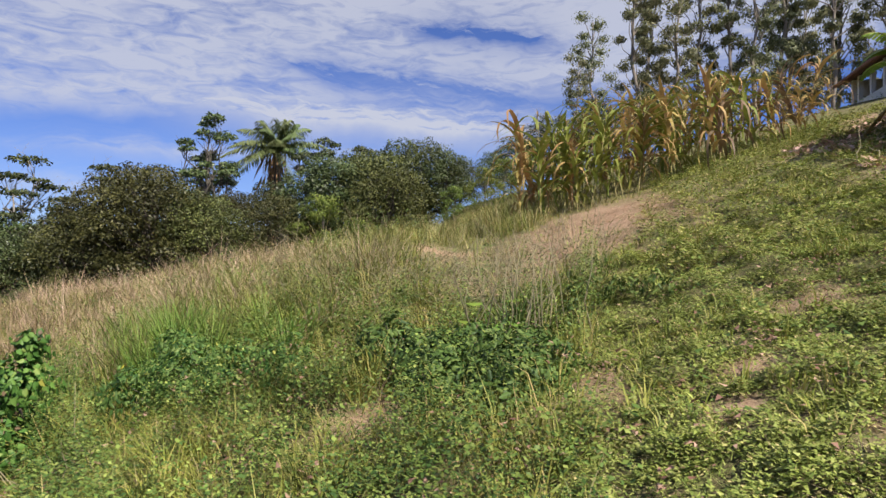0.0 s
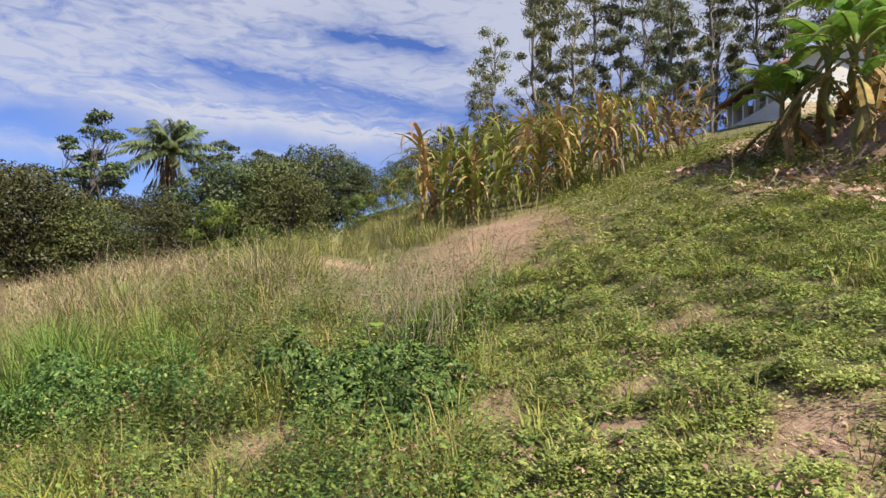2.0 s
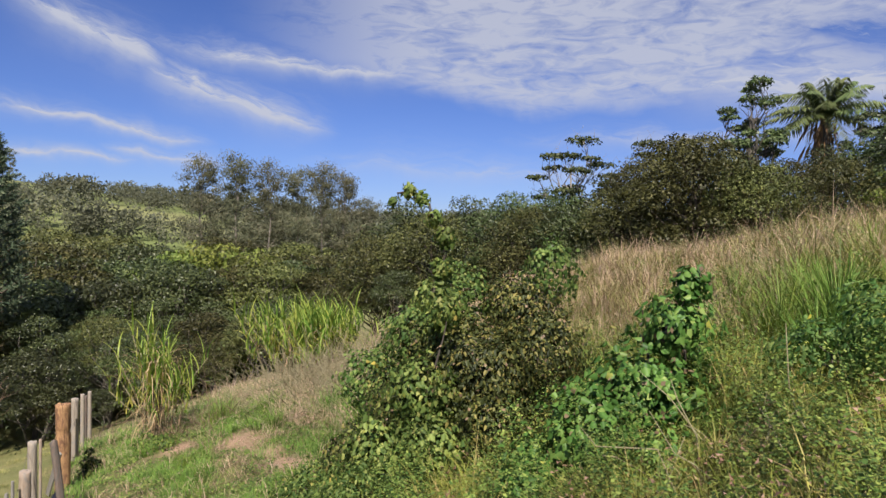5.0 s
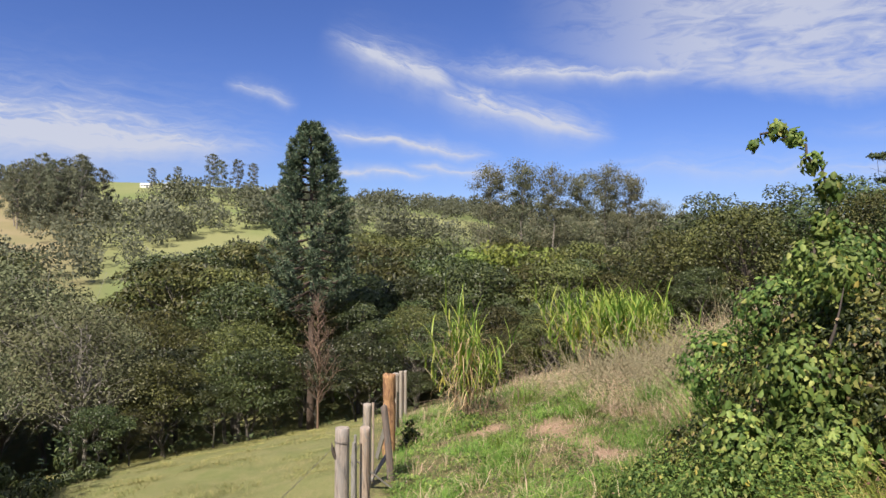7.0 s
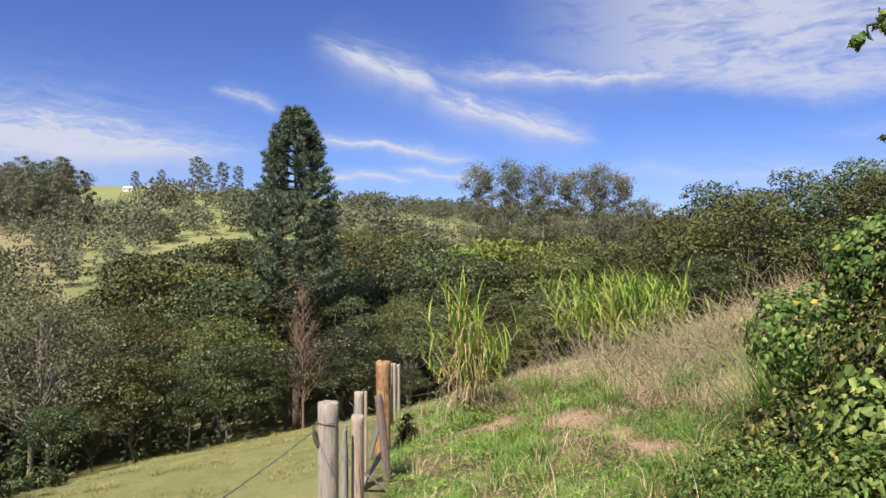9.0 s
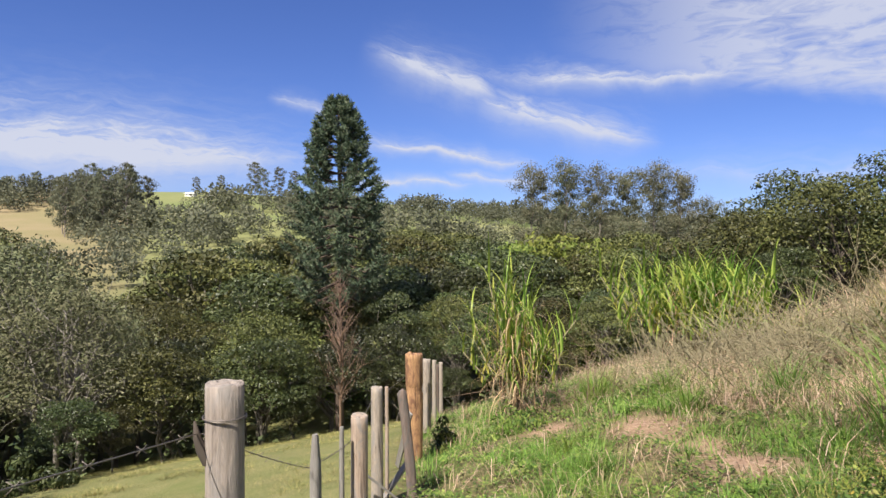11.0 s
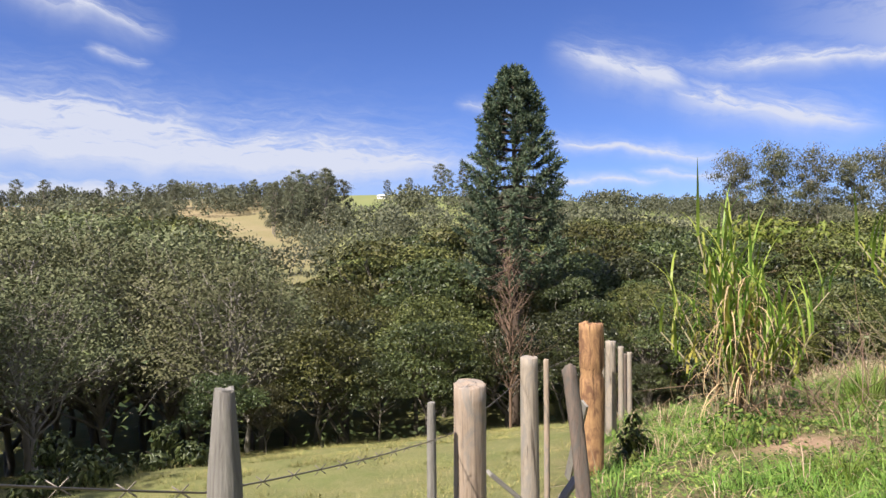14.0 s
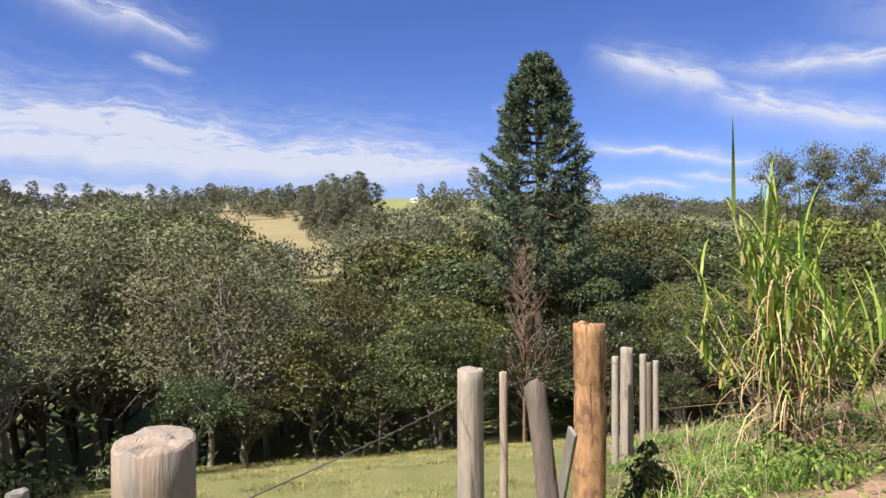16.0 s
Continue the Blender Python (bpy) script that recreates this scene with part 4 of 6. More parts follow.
def make_forest():
    fine, deep = (0.06, 0.13), (0.10, 0.20)
    kinds = [
        (5.0, canopy_tree("forest_tree", 11, 5.0, 2.5, FOREST, "low spreading dark green tree at the edge of the wood", 18, 9500, fine, 0.40)),
        (5.0, canopy_tree("forest_tree", 12, 5.0, 2.2, FOREST_WARM, "low olive-green broadleaf tree at the edge of the wood", 16, 9000, fine, 0.45)),
        (8.5, canopy_tree("forest_tree", 14, 8.5, 2.7, FOREST, "tall dark green tree with layered pads of foliage", 24, 12000, fine, 0.42)),
        (8.5, canopy_tree("forest_tree", 15, 8.5, 3.1, FOREST_WARM, "tall olive-green tree with a rounded crown", 24, 12500, fine, 0.36)),
        (8.5, canopy_tree("forest_tree", 16, 8.5, 2.3, FOREST, "slender dark tree with a narrow crown in the wood", 20, 10000, fine, 0.5, size=(0.3, 0.5))),
        (8.5, canopy_tree("forest_tree", 17, 8.5, 3.2, FOREST, "dark green tree deep in the valley wood", 20, 6000, deep, 0.33)),
        (8.5, canopy_tree("forest_tree", 18, 8.5, 3.3, FOREST_WARM, "olive-green tree deep in the valley wood", 20, 6000, deep, 0.33)),
        (6.0, canopy_tree("forest_tree", 13, 6.0, 2.8, FOREST_GREY, "grey-green thinly leaved tree with pale bare branches", 26, 11000, (0.05, 0.11), 0.45, PALE_BARK, 0.75, sparse=0.5)),
    ]
    spots = [[] for _ in kinds]
    r = np.random.default_rng(21)
    for gx in np.arange(-56, -5, 3.3):
        for gy in np.arange(-22, 30, 3.3):
            x, y = gx + r.uniform(-1.2, 1.2), gy + r.uniform(-1.2, 1.2)
            inside = float(forest_edge(y)) - x
            if inside < 0.6 or (x + 33.4) ** 2 + (y - 7.1) ** 2 < 7 or y > 27 + 0.2 * x + 12:
                continue
            d = math.hypot(x + 9, y - 3)
            az = math.degrees(math.atan2(-(x + 9), y - 3))
            u = float(np.interp(d, [10, 16, 22, 30, 40, 56], [-0.16, -0.11, -0.06, -0.005, 0.018, 0.022])) + r.uniform(-0.03, 0.025)
            if az > 104.5:
                u = float(np.interp(d, [10, 16, 20, 40], [-0.02, 0.03, 0.045, 0.04])) * min(1.0, (az - 104.5) / 5) - 0.05 * max(0.0, 1 - (az - 104.5) / 5) + r.uniform(-0.03, 0.012)
            elif az > 94.5:
                u = min(u, -0.03 - 0.0008 * d)
            if az > 137 and d < 14:
                u = 0.12
            H = -1.5 + d * u - float(ground_z(x, y))
            H = min(max(H, 2.8), 13.0)
            if az > 102 and d < 32:
                k = 7
            elif inside > 12:
                k = 5 + r.integers(0, 2)
            elif H < 4.4:
                k = r.integers(0, 2)
            else:
                k = 2 + r.integers(0, 3)
            spots[k].append((x, y, r.uniform(0, 360), H / kinds[k][0]))
    # a skirt of low trees along the edge of the wood
    for y in np.concatenate([np.arange(-4.5, 0, 1.8), np.arange(0, 14, 1.9)]):
        x = float(forest_edge(y)) - (r.uniform(0.6, 1.6) if y > 0 else r.uniform(0.9, 2.4))
        spots[r.integers(0, 2)].append((x, y + r.uniform(-0.3, 0.3), r.uniform(0, 360), r.uniform(0.3, 0.55) if y > 0 else r.uniform(0.24, 0.4)))
    # tall trees on the south side shade the corner of the meadow
    for x, y, q in ((-12.2, -8.0, 0.95), (-15.3, -9.2, 1.0), (-18.4, -10.0, 1.0), (-13.8, -6.9, 0.85), (-16.8, -7.6, 0.8)):
        spots[3].append((x, y, 40 * x, q))
    for (_, k), sp in zip(kinds, spots):
        place(k, sp, "trees of the valley wood")


make_forest()


def make_north_trees():
    big = canopy_tree("tree", 31, 6.5, 3.1, FOREST_WARM, "dense olive-brown tree crown behind the dry grass", 34, 14000, (0.07, 0.145), 0.56, BARK_DARK, 0.72, (0.28, 0.42))
    place(big, [(-13.1, 27.5, 0, 1.0), (-11.6, 25.5, 50, 0.88), (-3.0, 29.8, 100, 0.88), (-0.8, 30.9, 200, 0.75), (-18.5, 24.5, 300, 0.7), (-9.6, 29.5, 10, 0.72), (-23.5, 23.7, 40, 0.88), (0.8, 31.5, 30, 0.4), (-27.0, 23.2, 160, 0.9), (-14.2, 25.6, 20, 0.68), (-9.4, 25.8, 80, 0.62), (-6.9, 26.8, 190, 0.6), (-2.2, 27.6, 250, 0.62)], "trees above the dry grass")
    dark = canopy_tree("tree", 32, 6.0, 2.7, FOREST, "dark green tree behind the dry grass", 32, 13000, (0.07, 0.145), 0.56, BARK_DARK, 0.72, (0.28, 0.42))
    place(dark, [(-5.2, 28.5, 0, 0.88), (-15.6, 27.0, 70, 0.85), (-1.9, 31.5, 140, 0.9), (-10.7, 27.3, 210, 0.72), (-20.5, 26, 20, 0.95), (-23.2, 26.6, 90, 1.05), (-28.1, 26.4, 40, 1.3), (-8.4, 31.5, 0, 0.85), (2.6, 34, 70, 0.4), (-12.3, 29.2, 5, 0.95), (-16.8, 24.6, 100, 0.66), (0.2, 29.2, 60, 0.52), (-4.1, 31.5, 10, 0.95), (-18.6, 27.0, 33, 0.9), (5.0, 31, 70, 0.55), (8.2, 34, 160, 0.6), (3.2, 29.5, 20, 0.45), (11.5, 37, 200, 0.6)], "trees above the dry grass")
    bright = tree("shrub", 33, 3.6, 1.7, SHRUB_YELLOW, "bright yellow-green shrub at the edge of the wood", 22, 5200, leaf=(0.06, 0.12), category="shrub", low=0.0, csize=0.3)
    place(bright, [(-4.9, 26.2, 0, 0.95), (0.4, 23.5, 20, 0.42), (1.6, 24.5, 140, 0.5), (2.6, 27.5, 80, 0.55), (-41.7, 21.8, 30, 2.6), (-37.6, 22.9, 70, 2.15), (-39.5, 23.4, 140, 2.4), (-47, 9.5, 40, 2.2), (-41.6, 19.7, 80, 2.5)], "yellow-green shrubs")
    tall = canopy_tree("slender_tree", 34, 10.5, 1.9, FOREST, "slender tree with open tufts of foliage above the thicket", 17, 4200, (0.10, 0.2), 0.33, BARK, 0.6, (0.2, 0.36), sparse=0.3)
    place(tall, [(-11.9, 32.9, 0, 0.92), (-7.9, 37.1, 80, 0.74), (-4.6, 37.7, 190, 0.72), (-6.6, 36.4, 250, 0.78), (-13.0, 36.5, 140, 0.82)], "slender trees")
    flat = canopy_tree("umbrella_tree", 35, 8.0, 2.3, FOREST, "slender pale tree with flat tiers of sparse foliage", 15, 2600, (0.10, 0.2), 0.27, PALE_BARK, 0.28, (0.2, 0.34), sparse=0.3)
    place(flat, [(-18.4, 28.2, 60, 1.0), (-15.5, 30.5, 200, 0.9)], "umbrella trees")


make_north_trees()


def make_eucalyptus():
    a = eucalyptus("eucalyptus_tree", 41, 17, 2.4, "tall eucalyptus with a pale trunk and drooping leaves", 4300, (0.18, 0.36))
    b = eucalyptus("eucalyptus_tree", 42, 15, 2.9, "tall eucalyptus with a pale trunk and ragged crown", 4300, (0.18, 0.36), first=0.22)
    c = eucalyptus("eucalyptus_tree", 43, 16, 2.0, "tall slender eucalyptus with a pale trunk", 4300, (0.18, 0.36), first=0.3)
    place(a, [(13.8, 45.9, 0, 0.95), (19.0, 47.5, 60, 1.0), (24.2, 46.5, 130, 1.0), (29.5, 43.5, 220, 0.98), (34.0, 41.0, 20, 1.05)], "eucalyptus row")
    place(b, [(9.0, 43.5, 0, 0.55), (10.2, 44.8, 10, 0.74), (16.6, 46.5, 90, 1.0), (22.0, 45.5, 180, 1.05), (26.8, 44.2, 270, 1.08), (31.5, 42.0, 40, 1.1), (38, 38, 0, 1.1)], "eucalyptus row")
    place(c, [(15.2, 48.0, 0, 1.0), (20.6, 46.4, 90, 1.0), (25.6, 48.0, 150, 1.1), (28.2, 46.0, 30, 1.05), (33, 45, 0, 1.05), (29, 52, 0, 1.1)], "eucalyptus row")
    cone = tree("conifer", 44, 4.7, 1.1, FOREST, "small dark conical tree behind the corn", 14, 1800, low=0.05)
    place(cone, [(6.7, 49.5, 0, 1.05)])
    far = eucalyptus("far_eucalyptus", 45, 18, 4.5, "tall eucalyptus standing on the far slope", 9000, (0.22, 0.45), 0.22, FAR_EUC, 1.45)
    place(far, [(-108.6, 55.7, 0, 1.05), (-105.5, 60.5, 60, 1.1), (-102.5, 65.0, 120, 1.05), (-100, 69, 200, 1.0), (-98, 73, 260, 1.08), (-96, 77, 20, 1.0), (-94, 81, 90, 0.75)], "far eucalyptus grove")


make_eucalyptus()


def bunya_pine():
    r = np.random.default_rng(51)
    H = 14.6
    e = thing("bunya_pine", "tall dark green bunya pine with a domed conical crown", "tree")
    pts = wobbly(r, (0, 0, -0.5), (0, 0, H - 0.3), 8, 0.004)
    twigs, PP, AA, LL = [tube(pts, np.linspace(0.20, 0.05, 8), 8)], [], [], []

    def foxtail(a, b, m, thick):
        """A branchlet wrapped in stiff pointed leaves."""
        s = r.uniform(0, 1, m)
        d = unit(r.normal(0, 1, (m, 3)))
        ax = unit(b - a)
        PP.append(a + (b - a) * s[:, None] + d * (0.3 * thick))
        AA.append(unit(ax * 0.75 + d))
        LL.append(r.uniform(0.7, 1.15, m) * thick * np.where(s > 0.85, 0.8, 1.0))

    z, i = 6.3, 0
    while z < H - 0.25:
        drop = H - z
        R = float(np.interp(drop, [0.2, 1.0, 2.3, 4.5, 6.6, 8.3], [0.35, 0.8, 1.38, 2.1, 2.35, 2.1]))
        f = 1 - drop / (H - 6.3)
        n = 7 if drop > 1.2 else 6
        for k in range(n):
            a = i * 0.9 + k * 2 * np.pi / n + r.uniform(-0.25, 0.25)
            q = R * r.uniform(0.8, 1.06)
            D = np.array([math.cos(a), math.sin(a), 0])
            side = np.array([-D[1], D[0], 0])
            sag = (0.30 - 0.55 * f) * q
            mid = D * q * 0.55 + [0, 0, z - sag * 0.9]
            tip = D * q + [0, 0, z - sag * 0.7 + 0.28 * q + 0.1]
            twigs.append(tube(np.array([[0, 0, z], mid, tip]), (0.045, 0.03, 0.01), 4))
            foxtail(mid, tip, 70, 0.20)
            for sg in (-1, 1):
                for s in (0.25, 0.6):
                    b0 = mid + (tip - mid) * s
                    b1 = b0 + (D * 0.5 + side * sg * 0.55) * min(0.75, 0.36 * q) + [0, 0, 0.16 + 0.1 * f]
                    foxtail(b0, b1, 46, 0.17)
            if drop > 1.5:
                foxtail(mid * [0.7, 0.7, 1], mid, 16, 0.2)
        z += 0.44 - 0.16 * f
        i += 1
    m = 600
    d = unit(r.normal(0, 1, (m, 3)))
    PP.append(np.array([0, 0, H - 0.5]) + d * [0.36, 0.36, 0.42]), AA.append(unit(d + [0, 0, 0.6])), LL.append(r.uniform(0.12, 0.26, m))
    # dead branch stubs on the bare lower trunk
    for k in range(24):
        zz, a = r.uniform(2.4, 6.6), r.uniform(0, 6.28)
        q = r.uniform(0.4, 1.5)
        twigs.append(tube(wobbly(r, (0, 0, zz), (q * math.cos(a), q * math.sin(a), zz + r.uniform(-0.5, 0.25)), 4, 0.06), (0.022, 0.016, 0.011, 0.004), 4))
    P, A, L = np.concatenate(PP), np.concatenate(AA), np.concatenate(LL)
    S = unit(np.cross(A, r.normal(0, 1, A.shape)))
    part("trunk", tube_mesh("trunk", twigs, BARK_RED), e)
    part("crown", np_mesh("crown", *tri_leaves(P, A, S, L, L * 0.34), PINE_LEAF), e)
    place(e, [(-33.4, 7.1, 0, 0.985)])


bunya_pine()


def palm_tree():
    r = np.random.default_rng(61)
    e = thing("palm_tree", "palm with a skirt of dead fronds on its trunk", "palm")
    H = 6.9
    part("trunk", tube_mesh("trunk", [tube(wobbly(r, (0, 0, -0.4), (0.1, 0, H), 7, 0.01), np.linspace(0.26, 0.18, 7), 9)], BARK), e)
    P = np.stack([r.normal(0, 0.22, 150), r.normal(0, 0.22, 150), r.uniform(4.0, H, 150)], -1)
    A = unit(P * [0.5, 0.5, 0] + [0, 0, -1.0] + r.normal(0, 0.12, (150, 3)))
    part("dead_fronds", np_mesh("dead_fronds", *kites(P, A, unit(np.cross(A, r.normal(0, 1, A.shape))), r.uniform(0.7, 1.3, 150), 0.12), SKIRT), e, "hanging brown dead fronds")
    for k in range(34):
        a, el = k * 2.4, 1.5 - 1.75 * (k / 34) + r.uniform(-0.12, 0.12)
        D, n = np.array([np.cos(a), np.sin(a), 0]), 34
        s = np.linspace(0.05, 1, n)
        B = np.array([0.1, 0, H]) + s[:, None] * 2.7 * (D * np.cos(el) + np.array([0, 0, np.sin(el)])) - np.array([0, 0, 1.0]) * (s[:, None] ** 2.2) * 1.35
        side = np.array([-D[1], D[0], 0])
        Q, AA = np.concatenate([B, B]), np.concatenate([side + D * 0.5 + [0, 0, -0.9] + 0 * B, -side + D * 0.5 + [0, 0, -0.9] + 0 * B])
        AA = unit(AA + r.normal(0, 0.12, AA.shape))
        V, F = kites(Q, AA, unit(np.cross(AA, [0, 0, 1.0])), np.tile(0.75 * np.sin(np.pi * (0.15 + 0.8 * s)), 2), 0.07)
        part("frond", np_mesh("frond", V, F, PALM_LEAF), e)
    place(e, [(-11.3, 43.6, 0, (10.2 - float(ground_z(-11.3, 43.6))) / 8.2)])


palm_tree()


def corn_plant(name, seed, leaf_m, label, n=14, H=2.0):
    r = np.random.default_rng(seed)
    e = thing(name, label, "corn plant")
    lean = r.normal(0, 0.08, 2)
    part("stalk", tube_mesh("stalk", [tube([(0, 0, -0.1), (lean[0] * 0.3, lean[1] * 0.3, H * 0.5), (lean[0], lean[1], H)], (0.016, 0.013, 0.005), 6)], CORN_STALK), e)
    for k in range(n):
        f = 0.15 + 0.8 * k / n
        a = k * math.pi + r.normal(0, 0.7)
        D = np.array([[math.cos(a), math.sin(a), 0]])
        P = np.array([[lean[0] * f, lean[1] * f, f * H]])
        V, F = blades(P, D, r.uniform(0.8, 1.3), r.uniform(0.10, 0.16), r.uniform(1.4, 3.0) - 0.9 * f, 7)
        part("leaf", np_mesh("leaf", V, F, leaf_m), e)
    T = np.repeat(np.array([[lean[0], lean[1], H]]), 9, 0)
    V, F = blades(T, unit(r.normal(0, 1, (9, 3)) * [1, 1, 0]), r.uniform(0.2, 0.35, 9), 0.012, r.uniform(0.2, 1.0, 9), 3)
    part("tassel", np_mesh("tassel", V, F, CORN_DRY), e)
    return e


def make_corn():
    kinds = [corn_plant("corn_plant", 71, CORN_DRY, "withered straw-yellow corn plant on the slope"),
             corn_plant("corn_plant", 72, CORN_DRY, "dry golden corn plant with drooping leaves", 16, 2.3),
             corn_plant("corn_plant", 73, CORN_GREEN, "half-green corn plant on the slope", 14, 2.15),
             corn_plant("corn_plant", 74, DEAD_LEAF, "brown dead corn plant on the slope", 14, 1.9)]
    spots = [[] for _ in kinds]
    r = np.random.default_rng(75)
    for row in range(6):
        for s in np.arange(0, 1, 0.042):
            x = 1.8 + 10.2 * s - row * 0.55 + r.normal(0, 0.3)
            y = 15.4 + 1.4 * s + 4.0 * s * s + row * 0.8 + r.normal(0, 0.35)
            k = r.choice(4, p=[0.28, 0.26, 0.3, 0.16])
            if x < 0.105 * y + 0.1 or (row > 0 and r.uniform() < 0.35):
                continue
            if row == 0 and s < 0.3:
                k = 2
            spots[k].append((x, y, r.uniform(0, 360), r.uniform(0.75, 1.18)))
    for k, s in zip(kinds, spots):
        place(k, s, "corn on the slope", 13.0)


make_corn()


def banana_leaf(r, base, yaw, rise, length, width, mat, parent, droop=1.0, ragged=0.16):
    """A broad leaf on a stalk that arches over, with torn edges."""
    n = 15
    D, up = np.array([math.cos(yaw), math.sin(yaw), 0]), np.array([0, 0, 1.0])
    side = np.array([-D[1], D[0], 0])
    s = np.linspace(0, 1, n)
    mid = base + length * (s[:, None] * (D * math.cos(rise) + up * math.sin(rise)) - up * (s[:, None] ** 2.2) * 0.55 * droop)
    V, F = [], []
    half = width / 2 * np.sin(np.pi * np.clip((s - 0.16) / 0.86, 0, 1)) ** 0.5
    for sg in (1, -1):
        for i in range(2, n - 1):
            o = len(V)
            g = r.uniform(0, ragged) * (s[i + 1] - s[i]) * length
            tilt = up * (-0.25 * half[i] * (1 + r.uniform(0, 1.2 * ragged)))
            V += [mid[i], mid[i + 1], mid[i + 1] + sg * side * half[i + 1] * r.uniform(1 - 0.3 * ragged, 1) + tilt - D * g, mid[i] + sg * side * half[i] + tilt]
            F.append((o, o + 1, o + 2, o + 3) if sg > 0 else (o, o + 3, o + 2, o + 1))
    lf = part("leaf", np_mesh("leaf", V, F, mat), parent)
    part("midrib", tube_mesh("midrib", [tube(mid, np.linspace(0.03, 0.008, n), 5)], BANANA_STEM), lf)


def banana_plant(seed, H, n, dry, label):
    r = np.random.default_rng(seed)
    e = thing("banana_plant", label, "banana plant")
    part("stem", tube_mesh("stem", [tube(wobbly(r, (0, 0, -0.2), (r.normal(0, 0.15), r.normal(0, 0.15), H), 6, 0.02), np.linspace(0.11, 0.055, 6), 9)], BANANA_STEM), e)
    for k in range(n):
        a = k * 2.4 + r.uniform(-0.3, 0.3)
        banana_leaf(r, np.array([0, 0, H * r.uniform(0.9, 1.0)]), a, r.uniform(0.75, 1.4), r.uniform(1.5, 2.2), r.uniform(0.4, 0.52), BANANA_LEAF, e, r.uniform(0.8, 1.4), 0.3)
    for k in range(dry):
        banana_leaf(r, np.array([0, 0, H * r.uniform(0.6, 0.9)]), k * 1.9 + 0.4, -0.2, r.uniform(1.0, 1.5), 0.26, BANANA_DRY, e, 1.6, 0.5)
    return e


place(banana_plant(81, 1.5, 11, 4, "banana plant with torn green leaves on the bank"), [(8.95, 12.2, 0, 0.85), (9.5, 12.5, 200, 0.85)], "banana plants on the bank")
place(banana_plant(82, 2.0, 12, 5, "tall banana plant with hanging dry leaves"), [(9.6, 11.6, 40, 0.95), (10.9, 12.4, 150, 1.05), (9.2, 10.5, 250, 0.9)], "banana plants on the bank")
place(banana_plant(83, 1.4, 7, 3, "young banana plant with broad green leaves"), [(8.75, 8.8, 0, 1.0), (10.4, 10.9, 80, 1.1)], "banana plants on the bank")


def make_house():
    """A low white house; its porch side runs from the near corner, the gable end faces the lane."""
    e = thing("house", "low white plastered house with a clay-tiled roof and a porch", "house")
    wall_h, L, W, t = 2.35, 9.0, 7.0, 0.2
    z0 = -1.2

    def piece(name, boxes, mat, label="", parent=None, bevel=0.0):
        bm = bmesh.new()
        for lo, hi in boxes:
            box(bm, lo, hi, bevel)
        return part(name, bm_mesh(name, bm, mat), parent or e, label)
    # gable end with a stained foot
    piece("gable_wall", [((0, 0, 0.45), (W, t, wall_h))], PLASTER)
    piece("plinth", [((-0.003, -0.003, z0), (W, t, 0.447))], PLINTH, "ochre-stained foot of the wall")
    bm = bmesh.new()
    vs = [bm.verts.new(v) for v in ((0, 0, wall_h), (W, 0, wall_h), (W / 2, 0, wall_h + 1.5), (0, t, wall_h), (W, t, wall_h), (W / 2, t, wall_h + 1.5))]
    for f in ((0, 1, 2), (5, 4, 3), (0, 3, 4, 1), (1, 4, 5, 2), (2, 5, 3, 0)):
        bm.faces.new([vs[k] for k in f])
    part("gable", bm_mesh("gable", bm, PLASTER), e)
    piece("parapet", [((0, t + 0.01, z0), (t, L, 0.85))], PLASTER)
    piece("back_wall", [((1.8, t + 0.01, z0), (2.0, L, wall_h))], PLASTER)
    piece("far_wall", [((0, L + 0.01, z0), (W, L + 0.21, wall_h))], PLASTER)
    piece("east_wall", [((W - t, t + 0.01, z0), (W, L, wall_h))], PLASTER)
    for y in (0.35, 2.2, 4.1, 6.0, 7.9):
        piece("column", [((0.004, y, 0.852), (0.25, y + 0.28, wall_h))], PLASTER, bevel=0.01)
    piece("lintel", [((-0.02, t + 0.01, wall_h + 0.004), (0.22, L + 0.2, wall_h + 0.2))], DARK_WOOD, "dark roof beam")
    for y in (1.4, 5.6):
        w = piece("window", [((1.74, y, 0.95), (1.8, y + 1.2, 2.0))], DARK_WOOD)
        piece("pane", [((1.72, y + 0.08, 1.03), (1.735, y + 0.56, 1.92)), ((1.72, y + 0.64, 1.03), (1.735, y + 1.12, 1.92))], DARK_GLASS, parent=w)
    # roof: boarding, then rows of half-round tiles
    pitch = math.atan2(1.5, W / 2)
    tiles_a = []
    ridge = part("roof", bm_mesh("roof", bmesh.new(), ROOF_TILE), e)
    for sg in (-1, 1):
        bm = bmesh.new()
        slope = (W / 2 + 0.75) / math.cos(pitch)
        box(bm, (0, -0.7, 0), (slope, L + 0.9, 0.05))
        for v in bm.verts:
            v.co = Matrix.Translation((W / 2, 0, wall_h + 1.56)) @ (Euler((0, pitch, 0)).to_matrix() @ v.co if sg > 0 else Vector((-1, 1, 1)) * (Euler((0, pitch, 0)).to_matrix() @ v.co))
        bmesh.ops.recalc_face_normals(bm, faces=bm.faces)
        part("roof_boards", bm_mesh("roof_boards", bm, DARK_WOOD), ridge)
        for k in range(44):
            y = -0.62 + k * 0.235
            pts = []
            for s in np.linspace(-0.05, slope + 0.08, 12):
                x, z = s * math.cos(pitch) * sg, -s * math.sin(pitch)
                pts.append((W / 2 + x, y, wall_h + 1.63 + z))
            tiles_a.append(tube(pts, [0.085 + 0.012 * (i % 2) for i in range(12)], 6))
    tiles_a.append(tube([(W / 2, -0.7, wall_h + 1.72), (W / 2, L + 0.9, wall_h + 1.72)], (0.13, 0.13), 7))
